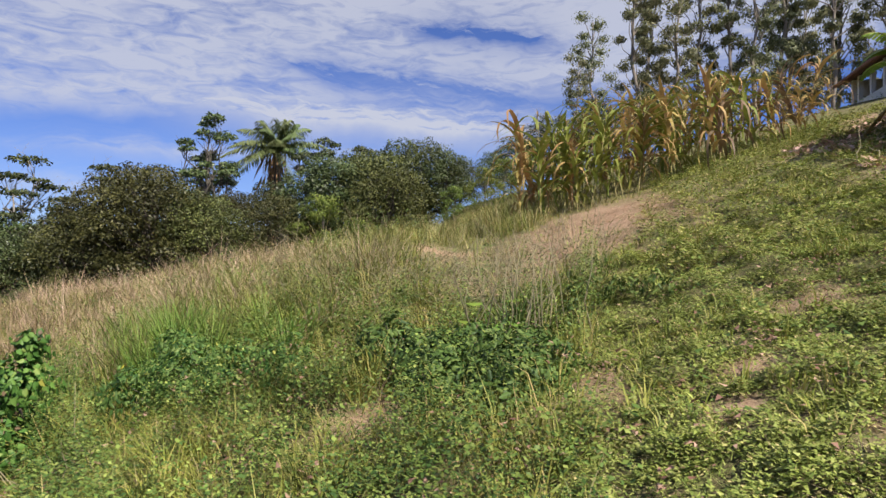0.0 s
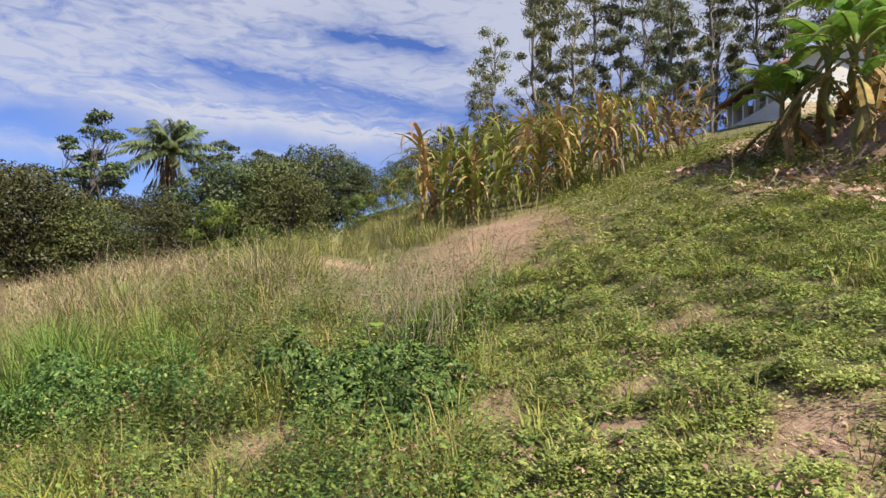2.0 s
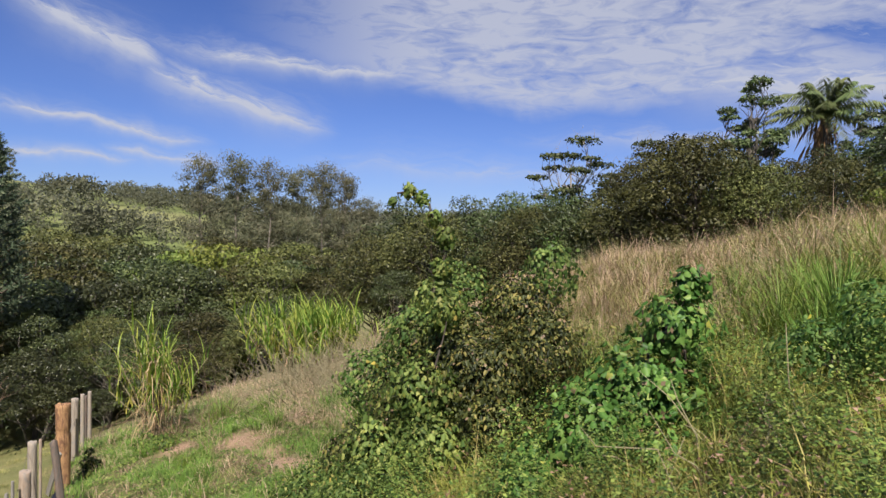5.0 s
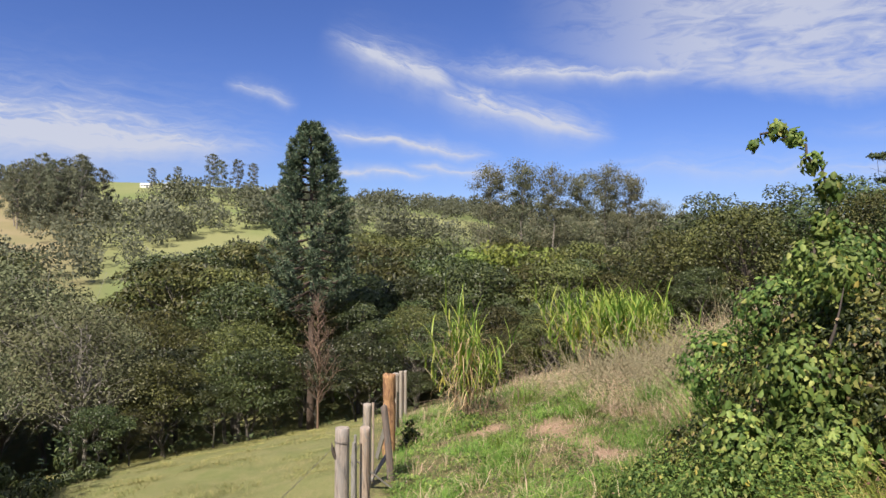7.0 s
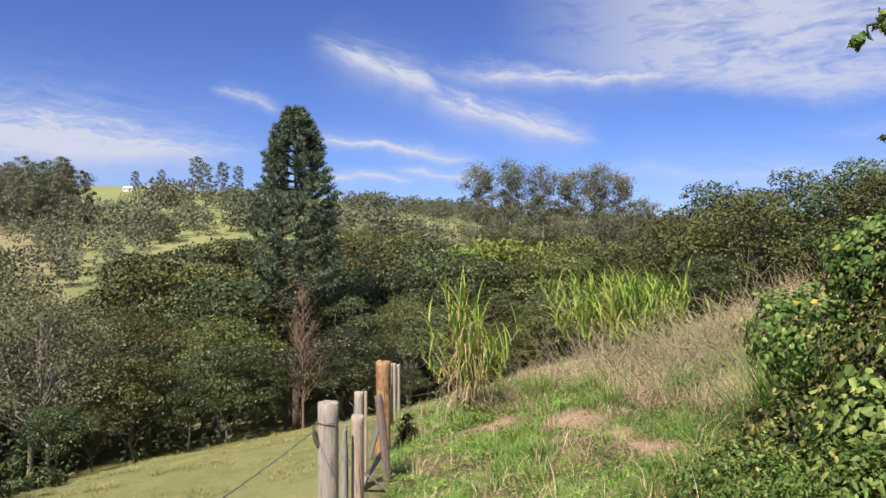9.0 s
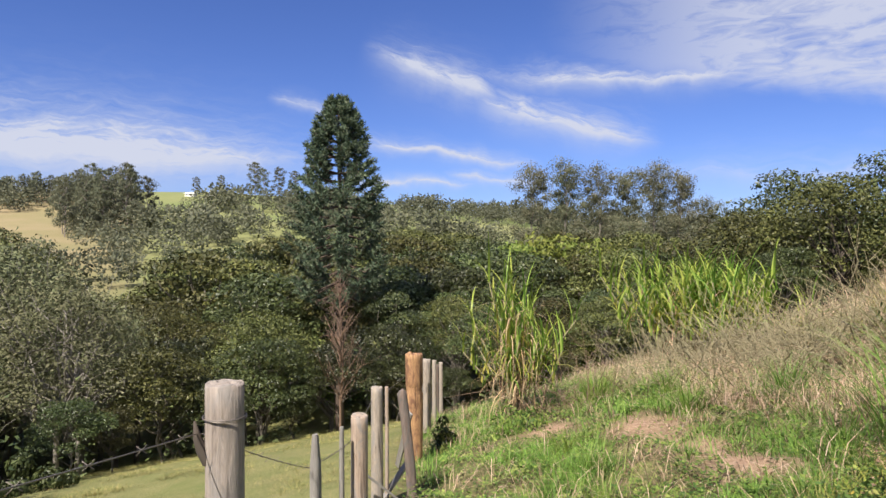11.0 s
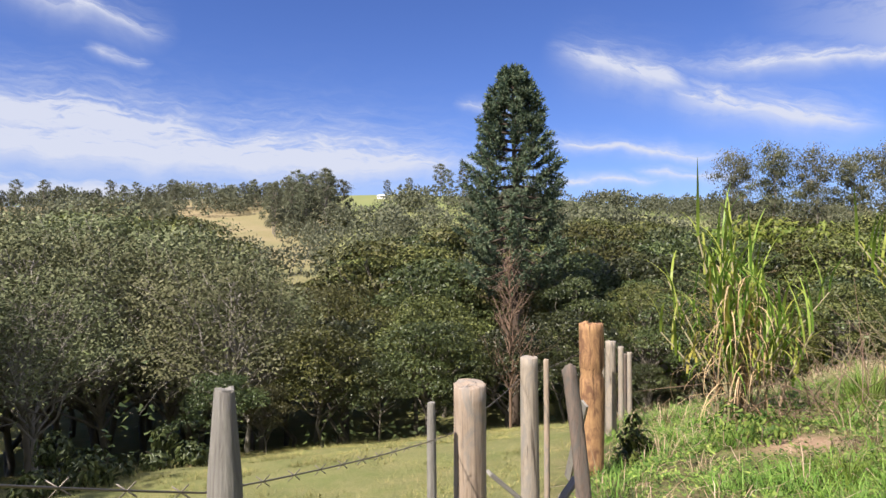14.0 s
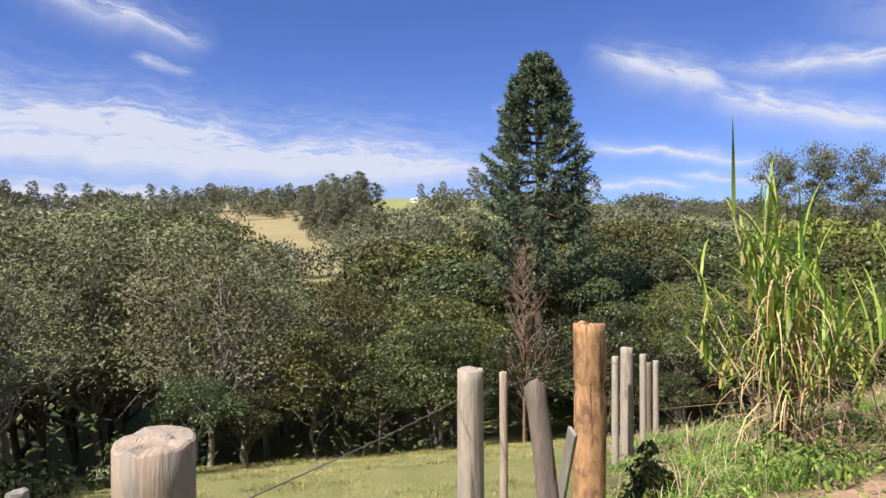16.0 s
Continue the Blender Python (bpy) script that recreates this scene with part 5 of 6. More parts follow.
    part("roof_tiles", tube_mesh("roof_tiles", tiles_a, ROOF_TILE), ridge)
    ridge.data.materials.clear()
    e.matrix_basis = pose(22.3, 30.3, 9.3, 0, 0, -15)


make_house()


# ---- fence ----
def post(name, x, y, top, r0, mat, label, lean=(0, 0), rough=0.05, seed=1, notch=0.0, stub=False, slant=0.0, ragged=0.005, sides=18, taper=0.0):
    """A debarked round post: uneven outline, sawn top with a bevelled rim; some with a notch or the stub of a branch."""
    r = np.random.default_rng(seed)
    z0 = float(ground_z(x, y)) - 0.3
    H = top - z0
    rows = 26
    ph = r.uniform(0, 6.28, 4)
    bm = bmesh.new()
    rings = []
    for i in range(rows + 1):
        f = i / rows
        z = f * H
        ring = []
        for j in range(sides):
            a = 2 * math.pi * j / sides
            rr = r0 * (1.06 - 0.10 * f) * (1 + rough * (0.5 * math.sin(2 * a + ph[0] + f * 2) + 0.4 * math.sin(3 * a + ph[1] - 3 * f) + 0.35 * math.sin(7 * f + a + ph[2])))
            rr *= 1 - taper * max(0.0, (z - H + 0.16) / 0.16)
            if notch and abs(z - (H - notch)) < 0.04 and math.cos(a) > -0.2:
                rr *= 0.82
            dz = slant * math.cos(a) * r0 + ragged * r.uniform(-1, 0.6) if i == rows else 0
            ring.append(bm.verts.new((rr * math.cos(a) + lean[0] * f * f, rr * math.sin(a) + lean[1] * f * f, z + dz)))
        rings.append(ring)
    for k, (s, dz) in enumerate(((0.93, 0.0035), (0.45, 0.004))):
        rings.append([bm.verts.new((lean[0] + (v.co.x - lean[0]) * s, lean[1] + (v.co.y - lean[1]) * s, v.co.z + dz)) for v in rings[rows]])
    for a, b in zip(rings, rings[1:]):
        for j in range(sides):
            bm.faces.new((a[j], a[(j + 1) % sides], b[(j + 1) % sides], b[j])).smooth = b in rings[:rows + 1]
    bm.faces.new(rings[-1])
    e = thing(name, label, "fence post", "fence posts")
    e.location = (x, y, z0)
    part("shaft", bm_mesh("shaft", bm, mat), e)
    if stub:
        s = tube([(0, -r0 * 0.7, H - 0.215), (0.0, -r0 * 1.1, H - 0.185), (0.004, -r0 * 1.32, H - 0.15), (0.004, -r0 * 1.45, H - 0.10)], (0.026, 0.017, 0.012, 0.003), 8)
        part("branch_stub", tube_mesh("branch_stub", [s], BARK_DARK), e, "broken-off branch stub")
    return e


post("fence_post", -7.72, 2.01, -1.094, 0.056, POST_WORN, "brown-grey weathered round fence post with a branch stub", rough=0.03, seed=2, stub=True)
post("fence_post", -10.4, 2.98, -1.957, 0.065, POST_PALE, "pale round fence post with a freshly sawn top", seed=3, slant=-0.08)
post("fence_stake", -9.0, 2.455, -1.65, 0.032, POST_WEATHERED, "squared grey weathered stake with a tapered top", rough=0.02, seed=4, sides=5, taper=0.45)
post("fence_stake", -10.29, 2.83, -2.0, 0.02, POST_WEATHERED, "thin grey weathered stake beside a pale post", rough=0.06, seed=14, sides=6, taper=0.2)
post("fence_post", -12.32, 3.58, -2.21, 0.062, POST_GREY, "straight grey-brown fence post", seed=5, rough=0.03)
post("fence_stake", -12.6, 3.76, -2.28, 0.02, POST_PALE, "thin pale wooden stake in the fence", seed=6, rough=0.08)
post("fence_post", -12.45, 4.0, -2.33, 0.048, POST_DARK, "dark crooked fence post leaning aside", lean=(-0.06, -0.10), rough=0.24, seed=7, slant=0.8)
post("fence_post", -14.24, 4.57, -2.23, 0.122, POST_ORANGE, "thick orange-brown fence post with a notch", rough=0.08, seed=8, notch=0.5, ragged=0.022)
post("fence_post", -16.85, 5.61, -2.83, 0.075, POST_GREY, "grey round fence post", seed=9)
post("fence_post", -16.54, 5.39, -2.88, 0.04, POST_GREY, "thin grey fence post", seed=10)
post("fence_post", -18.6, 6.35, -3.2, 0.05, POST_GREY, "grey fence post by the wood", seed=11)
post("fence_post", -19.6, 6.75, -3.5, 0.05, POST_DARK, "dark fence post by the wood", seed=12)
post("fence_post", -20.6, 7.2, -3.65, 0.05, POST_GREY, "grey fence post by the wood", seed=13)


def brace(x, y, z, rx, ry, rz, length):
    e = thing("fence_brace", "weathered board bracing the fence posts at their feet", "fence brace", "fence braces")
    bm = bmesh.new()
    box(bm, (-0.045, -0.012, -length / 2), (0.045, 0.012, length / 2), 0.004)
    part("board", bm_mesh("board", bm, POST_WEATHERED), e)
    e.matrix_basis = Matrix.Translation((x, y, z)) @ pose(0, 0, 0, rx, ry, rz)


brace(-13.75, 4.28, -3.25, 12, 30, 25, 1.0)
brace(-12.05, 3.62, -3.2, 48, 0, 10, 1.0)
brace(-12.62, 3.86, -3.32, -40, 0, 10, 0.6)


def wire(name, pts, sag=0.05):
    P = []
    for a, b in zip(pts, pts[1:]):
        a, b = np.array(a), np.array(b)
        for f in np.linspace(0, 1, 14)[:-1]:
            P.append(a + (b - a) * f - np.array([0, 0, sag * 4 * f * (1 - f)]))
    P.append(np.array(pts[-1]))
    e = thing(name, "rusty barbed wire strung between the fence posts", "wire", "fence wires")
    part("strand", tube_mesh("strand", [tube(P, [0.0018] * len(P), 5)], WIRE), e)
    barbs = []
    for a, b in zip(P, P[1:]):
        m = (np.array(a) + np.array(b)) / 2
        barbs += [tube([m - [0, 0.012, 0.012], m + [0, 0.012, 0.012]], (0.0012, 0.0012), 3), tube([m - [0.008, -0.01, 0.012], m + [0.008, -0.01, 0.012]], (0.0012, 0.0012), 3)]
    tagged(part("barbs", tube_mesh("barbs", barbs, WIRE), e), kind="stuff")


for drop in (0.10,):
    wire("barbed_wire", [(-5.2, 0.9, -0.62 - drop), (-7.72, 1.94, -1.13 - drop), (-9.0, 2.42, -1.72 - drop * 0.9), (-10.4, 2.91, -2.05 - drop * 0.95), (-12.32, 3.52, -2.25 - drop), (-14.24, 4.47, -2.42 - drop), (-16.85, 5.55, -2.9 - drop)], 0.012)


def coil(x, y, z, r0):
    e = thing("tie_wire", "dark tie wire wound round the fence post", "wire")
    P = [(x + r0 * math.cos(a), y + r0 * math.sin(a), z + 0.004 * math.sin(a * 1.3)) for a in np.linspace(0, 4 * math.pi, 50)]
    part("strand", tube_mesh("strand", [tube(P, [0.0016] * 50, 5)], WIRE), e)


coil(-7.72, 2.01, -1.19, 0.0605)


# ---- shrubs, vines, cane ----
def mound_shrub(name, seed, lumps, n, mat, leaf, label, category="shrub", ratio=0.6, stems=14, six=True, bark=BARK_DARK, inner=0.75, extra=None):
    """A shrub or a vine-grown heap: stems from the ground to its lumps, leaves hanging over their outside.
    lumps: x, y, z above the ground, radius."""
    r = np.random.default_rng(seed)
    C, R = np.array([q[:3] for q in lumps], float), np.array([q[3] for q in lumps])
    e = thing(name, label, category)
    base = np.array([C[:, 0].mean(), C[:, 1].mean()])
    zb = float(ground_z(*base))
    e.location = (*base, zb)
    for c in C:
        c[2] += float(ground_z(c[0], c[1])) - zb
    C[:, :2] -= base
    tubes = []
    for k in range(stems):
        c = C[k % len(C)]
        a = c * [0.6, 0.6, 0] + [*r.normal(0, 0.15, 2), 0]
        a[2] = float(ground_z(a[0] + base[0], a[1] + base[1])) - zb - 0.1
        if k % len(C) and lumps[k % len(C)][2] > 1.8:
            a = C[k % len(C) - 1]
        tubes.append(tube(wobbly(r, a, c + r.normal(0, 0.3, 3) * R[k % len(C)], 5, 0.1), (0.018, 0.015, 0.012, 0.008, 0.003), 5))
    tagged(part("stem_tangle", tube_mesh("stem_tangle", tubes, bark), e), kind="stuff")
    w = R ** 2 / (R ** 2).sum()
    c = r.choice(len(C), n, p=w)
    d = unit(r.normal(0, 1, (n, 3)))
    P = C[c] + d * (R[c] * r.uniform(inner, 1.06, n) * (1 + 0.2 * np.sin(5 * d[:, 0] + 4 * d[:, 1] + c) * np.sin(6 * d[:, 2] + 2 * c) + 0.12 * np.sin(11 * d[:, 2] - 9 * d[:, 0] + 2 * c)))[:, None]
    gz = ground_z(P[:, 0] + base[0], P[:, 1] + base[1]) - zb
    keep = P[:, 2] > gz + 0.02
    P, d = P[keep], d[keep]
    m = len(P)
    q = r.normal(0, 0.6, (m, 3)) + [0, 0, -0.9]
    A = unit(q - (q * d).sum(1, keepdims=True) * d * 0.7)
    S = unit(np.cross(A, d + r.normal(0, 0.35, (m, 3))))
    L = r.uniform(leaf[0], leaf[1], m)
    V, F = (leaves6 if six else kites)(P - A * L[:, None] * 0.4, A, S, L, L * ratio)
    part("foliage", np_mesh("foliage", V, F, mat), e)
    if extra:
        k = r.choice(m, extra[1], replace=False)
        V, F = kites(P[k] + d[k] * 0.02, A[k], S[k], extra[2], extra[2] * 0.8)
        part(extra[3], np_mesh(extra[3], V, F, extra[0]), e)
    return e


mound_shrub("vine_heap", 91, [(-4.5, 6.3, 0.25, 0.55), (-4.35, 6.6, 0.75, 0.38), (-4.3, 6.75, 1.12, 0.2), (-4.75, 5.75, 0.15, 0.5), (-4.1, 6.2, 0.25, 0.36), (-5.0, 6.2, 0.3, 0.36), (-5.1, 5.5, 0.1, 0.35), (-4.9, 5.1, 0.05, 0.32), (-4.0, 5.6, 0.05, 0.3)], 6400, VINE_LEAF, (0.045, 0.10), "vine with heart-shaped leaves climbing over a stump", "vine", 0.8, inner=0.35, extra=(DEAD_LEAF, 350, 0.06, "dead_leaves"))
mound_shrub("dark_bush", 92, [(-6.4, 6.3, 0.9, 0.7), (-6.0, 6.0, 0.5, 0.45), (-7.0, 6.6, 1.3, 0.6), (-6.5, 7.2, 1.4, 0.5), (-7.4, 6.2, 0.8, 0.55), (-6.9, 5.8, 0.4, 0.5), (-6.9, 7.4, 1.6, 0.35), (-7.9, 7.0, 1.5, 0.5), (-7.9, 5.8, 0.35, 0.45), (-9.3, 7.9, 0.7, 0.6), (-5.9, 6.8, 0.9, 0.5)], 24000, BUSH_LEAF, (0.035, 0.075), "large tangled bush of small dark leaves", "bush", 0.55, 24, inner=0.6, extra=(DEAD_LEAF, 1000, 0.045, "dead_leaves"))
mound_shrub("creeper", 93, [(-7.3, 7.0, 1.95, 0.4), (-6.3, 7.5, 1.75, 0.35), (-7.9, 6.8, 1.6, 0.45), (-8.3, 6.4, 1.1, 0.45)], 4200, CREEPER_LEAF, (0.035, 0.075), "bright green creeper over the top of the bush", "vine", 0.8)
mound_shrub("yellowing_creeper", 94, [(-6.98, 5.35, 0.6, 0.42), (-6.68, 5.65, 1.1, 0.42), (-7.0, 6.3, 1.7, 0.32), (-7.1, 6.25, 2.1, 0.24), (-7.1, 6.4, 2.4, 0.16), (-7.1, 6.45, 2.75, 0.14), (-7.2, 6.35, 3.05, 0.11), (-7.3, 6.25, 3.32, 0.1), (-7.42, 6.15, 3.46, 0.1), (-7.6, 6.05, 3.40, 0.07), (-6.38, 5.55, 0.5, 0.4), (-6.63, 5.95, 1.9, 0.22)], 5200, CREEPER_LEAF, (0.035, 0.09), "yellowing creeper hanging over tall shrubs", "vine", 0.7, inner=0.55, extra=(SHRUB_YELLOW, 500, 0.05, "yellow_leaves"))
mound_shrub("leafy_shrub", 95, [(-7.5, 4.9, 0.25, 0.4), (-7.0, 4.6, 0.2, 0.35), (-8.0, 5.0, 0.2, 0.35), (-6.6, 4.7, 0.35, 0.4)], 5600, CREEPER_LEAF, (0.028, 0.06), "low leafy shrub beside the trodden grass", "shrub", 0.55)
mound_shrub("leafy_weed", 96, [(-0.1, 5.5, 0.15, 0.36), (0.5, 5.3, 0.12, 0.34), (0.3, 5.9, 0.15, 0.36), (-0.5, 6.1, 0.15, 0.36), (0.1, 4.9, 0.1, 0.32), (0.75, 5.7, 0.1, 0.28), (0.62, 4.75, 0.1, 0.3), (0.35, 4.4, 0.08, 0.27), (0.85, 5.15, 0.08, 0.25)], 6200, DARK_WEED, (0.05, 0.10), "dark broad-leaved weeds at the edge of the lane", "weed", 0.5)
mound_shrub("weed_clump", 97, [(1.95, 6.9, 0.0, 0.26), (2.2, 6.6, 0.0, 0.22), (1.6, 7.2, 0.05, 0.26), (1.4, 6.7, 0.0, 0.2)], 1000, DARK_WEED, (0.04, 0.085), "dark green weed clump in the lane", "weed", 0.4)
mound_shrub("weed_clump", 98, [(-2.6, 6.6, 0.25, 0.42), (-2.0, 6.3, 0.2, 0.35), (-3.2, 6.7, 0.25, 0.4), (-1.5, 6.2, 0.15, 0.32), (-2.9, 7.3, 0.4, 0.35)], 3600, CREEPER_LEAF, (0.04, 0.08), "tall green broad-leaved weeds on the bank", "weed", 0.5)


def cane_clump(name, seed, x, y, spread, H, nst, label, dry=30, lean=0.25, wide=1.0):
    r = np.random.default_rng(seed)
    e = thing(name, label, "cane")
    e.location = at(x, y)
    st, PP, DD, HH, BB = [], [], [], [], []
    for k in range(nst):
        b = np.array([*r.normal(0, spread, 2), -0.1])
        ln = np.array([*r.normal(0, lean, 2), 0]) + b * [0.6, 0.6, 0]
        h = H * r.uniform(0.3, 0.72)
        pts = np.array([b, b + ln * 0.3 + [0, 0, h * 0.5], b + ln + [0, 0, h]])
        st.append(tube(pts, (0.016, 0.013, 0.008), 6))
        for q in range(9):
            f = 0.42 + 0.58 * (q + 1) / 9
            a = q * math.pi + r.normal(0, 0.6)
            PP.append(pts[0] + (pts[2] - pts[0]) * f)
            DD.append((math.cos(a), math.sin(a), 0))
            HH.append(r.uniform(0.55, 1.05) * (0.75 if f < 0.6 else 1.0))
            BB.append(r.uniform(0.6, 2.1) * (1.45 - 0.95 * f))
    W = r.uniform(0.03, 0.055, len(PP)) * wide
    for k, tb in enumerate(st):
        st_ob = part("stalk", tube_mesh("stalk", [tb], PALE_STALK), e)
        q = slice(9 * k, 9 * k + 9)
        V, F = blades(np.array(PP[q]), np.array(DD[q]), np.array(HH[q]), W[q], np.array(BB[q]), 6)
        part("leaf_spray", np_mesh("leaf_spray", V, F, CANE_LEAF), st_ob)
    P = np.stack([r.normal(0, spread * 1.3, dry), r.normal(0, spread * 1.3, dry), r.uniform(0, 0.5 * H, dry)], -1)
    V, F = blades(P, unit(r.normal(0, 1, (dry, 3)) * [1, 1, 0]), r.uniform(0.5, 1.0, dry), 0.025, r.uniform(1.2, 2.6, dry), 6)
    tagged(part("dry_foliage", np_mesh("dry_foliage", V, F, CANE_DRY), e, "withered hanging blades"), kind="stuff")
    return e


cane_clump("cane_clump", 101, -15.8, 6.9, 0.13, 3.35, 34, "tall green elephant-grass clump with yellow blades", 170, 0.33, 0.9)
cane_clump("cane_thicket", 102, -16.4, 11.3, 0.45, 2.35, 150, "dense bright green elephant-grass thicket", 90, 0.2, 1.15)


def bare_shrub(name, seed, x, y, H, R, mat, label, n=60):
    r = np.random.default_rng(seed)
    e = thing(name, label, "dead shrub")
    e.location = at(x, y)
    stem = part("stem", tube_mesh("stem", [tube(wobbly(r, (0, 0, -0.1), (0, 0, H), 6, 0.02), np.linspace(0.04, 0.006, 6), 6)], mat), e)
    for k in range(n):
        z = H * r.uniform(0.15, 0.9)
        a = r.uniform(0, 6.28)
        q = R * (1.1 - z / H) * r.uniform(0.5, 1)
        p = wobbly(r, (0, 0, z), (q * math.cos(a), q * math.sin(a), min(H, z + q * 1.5)), 4, 0.06)
        t = [tube(p, (0.014, 0.01, 0.007, 0.003), 4)]
        for _ in range(2):
            t.append(tube(wobbly(r, p[2], p[2] + r.normal(0, 0.25, 3) + [0, 0, 0.3], 3, 0.05), (0.006, 0.004, 0.002), 3))
        part("branch", tube_mesh("branch", t, mat), stem)
    return e


bare_shrub("dead_shrub", 111, -23.6, 5.3, 4.4, 1.1, TWIG, "leafless reddish-brown sapling before the wood", 75)


def twig_heap(name, seed, cx, cy, rx, ry, h, n, mat, label, rad=0.006, length=(0.6, 1.5), upright=False):
    r = np.random.default_rng(seed)
    e = thing(name, label, "brushwood")
    e.location = at(cx, cy)
    t = []
    for _ in range(n):
        x, y = r.normal(0, rx), r.normal(0, ry)
        z = float(ground_z(cx + x, cy + y)) - e.location.z
        L = r.uniform(*length)
        d = unit(r.normal(0, 1, 3) * [1, 1, 0.5] + [0, 0, 0.35])
        if upright:
            d = unit(r.normal(0, 0.12, 3) * [1, 1, 0] + [0, 0, 1.0])
        t.append(tube(wobbly(r, (x, y, z + r.uniform(0, h * 0.3)), np.array([x, y, z + r.uniform(0.05, 0.1 + h * 0.4)]) + d * L, 4, 0.1), (rad, rad * 0.8, rad * 0.6, rad * 0.3), 4))
    tagged(part("brush", tube_mesh("brush", t, mat), e), kind="stuff")
    return e


twig_heap("brushwood", 121, -13.0, 8.9, 1.7, 0.8, 0.9, 420, PALE_STALK, "tangle of pale dead stems on the slope", 0.005, (0.4, 1.1))
twig_heap("brushwood", 124, -10.6, 9.6, 1.1, 0.7, 0.9, 200, PALE_STALK, "tangle of pale dead stems above the bush", 0.005, (0.4, 1.0))
twig_heap("brushwood", 122, -14.6, 7.3, 0.5, 0.4, 0.5, 60, TWIG, "brown dead stems beside the tall grass")
twig_heap("weed_stalks", 123, 0.75, 6.25, 0.3, 0.2, 0.1, 30, PALE_STALK, "upright bare stalks of cut weeds", 0.008, (0.6, 1.15), True)


# ---- far hills ----
def far_woods():
    r = np.random.default_rng(131)
    PP, SS = [], []
    n = 6400
    x, y = r.uniform(-330, 10, n), r.uniform(-160, 230, n)
    d = np.hypot(x + 8, y - 2)
    az = np.degrees(np.arctan2(-(x + 8), y - 2))
    wood = (d > 58) & (d < 290) & (blotch(x, y, 30, 0.3) > 0.34) & ~((np.abs(az - 104.5) < 4) & (d > 110) & (d < 215)) & ~((np.abs(az - 89) < 8) & (d > 215)) & ~((np.abs(az - 75) < 3) & (d > 215)) & ~((np.abs(az - 88) < 6) & (d > 208)) & (x < -20)
    x, y, d = x[wood], y[wood], d[wood]
    tall = 2.5 + 4.5 * blotch(x, y, 20, 4.0) + r.uniform(-1, 1.5, len(x))
    tall = np.where(d < 130, np.minimum(tall, 4.5), tall)
    k = 130
    z = ground_z(x, y)
    Q = np.repeat(np.stack([x, y, z], -1), k, 0)
    H = np.repeat(tall, k)
    dd = unit(r.normal(0, 1, (len(Q), 3)))
    Q = Q + dd * (H * 0.42)[:, None] * r.uniform(0.5, 1, len(Q))[:, None] * [1, 1, 1.1]
    Q[:, 2] += H * 0.55
    A = unit(dd + r.normal(0, 0.5, dd.shape))
    S = unit(np.cross(A, r.normal(0, 1, A.shape)))
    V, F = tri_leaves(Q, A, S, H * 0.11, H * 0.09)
    stuff("far_woods", V, F, HAZED_WOOD, "distant mixed woodland on the hills", "woods")


far_woods()
e1 = eucalyptus("hill_tree", 141, 13, 3.6, "tree on the distant hilltop", 2200, (0.3, 0.6), 0.2, HAZED_WOOD)
grove = [(-175.7, -17.3, 0, 1.2), (-176, -22, 60, 1.1), (-172, -12, 100, 0.95), (-186, -28, 20, 0.9), (-178, -26, 70, 1.0), (-240, 16, 0, 1.0), (-236, 24, 50, 0.9), (-238, 19, 80, 0.85), (-244, 30, 0, 0.8), (-250, 62, 60, 0.8), (-243, -3, 10, 0.55), (-243, 5, 10, 0.6)]
r = np.random.default_rng(142)
grove += [(r.uniform(-205, -165), r.uniform(-31, -13), r.uniform(0, 360), r.uniform(0.7, 1.15)) for _ in range(14)]
grove += [(-8 - 235 * math.sin(radians(a)), 2 + 235 * math.cos(radians(a)), a * 17, r.uniform(0.45, 0.8)) for a in np.arange(99, 128, 0.9)]
place(e1, grove, "hilltop trees")


def farmhouse(x, y, s, turn):
    e = thing("farmhouse", "white farmhouse with a pale roof on the distant hilltop", "house", "farm buildings")
    bm = bmesh.new()
    box(bm, (-5, -3, -1), (5, 3, 2.6))
    part("wall", bm_mesh("wall", bm, PLASTER), e)
    bm = bmesh.new()
    pts = [(-5.6, -3.7, 2.55), (5.6, -3.7, 2.55), (5.6, 3.7, 2.55), (-5.6, 3.7, 2.55), (-5.6, 0, 4.3), (5.6, 0, 4.3)]
    vs = [bm.verts.new(p) for p in pts]
    for f in ((0, 1, 5, 4), (2, 3, 4, 5), (1, 2, 5), (3, 0, 4), (3, 2, 1, 0)):
        bm.faces.new([vs[k] for k in f])
    part("roof", bm_mesh("roof", bm, FAR_ROOF), e)
    for wx in (-3, 0, 3):
        bm = bmesh.new()
        box(bm, (wx - 0.5, -3.05, 0.8), (wx + 0.5, -3.004, 1.9))
        box(bm, (5.004, wx * 0.6 - 0.4, 0.8), (5.05, wx * 0.6 + 0.4, 1.9))
        part("window", bm_mesh("window", bm, DARK_GLASS), e)
    e.matrix_basis = Matrix.Translation(at(x, y)) @ pose(0, 0, 0, 0, 0, turn) @ Matrix.Scale(s, 4)


farmhouse(-247, 1.5, 0.42, 10)
farmhouse(-249, -5, 0.34, 60)


def bank_growth():
    """Weeds over the cut bank under the banana plants."""
    P = scatter(6000, 7, 13, 7, 18, lambda x, y: smooth01((x - 7.6 - 0.2 * (y - 10)) / 0.5) * (1 - soil_patch(x, y)) * smooth01((10.8 + 0.2 * (y - 10) - x) / 0.6) * (0.2 + 0.8 * blotch(x, y, 0.8, 3.7)))
    herb_field("bank_weeds", P, GREEN_WEED, "weeds growing over the earth bank", 0.14, 8, (0.15, 0.7), (0.04, 0.09))


bank_growth()


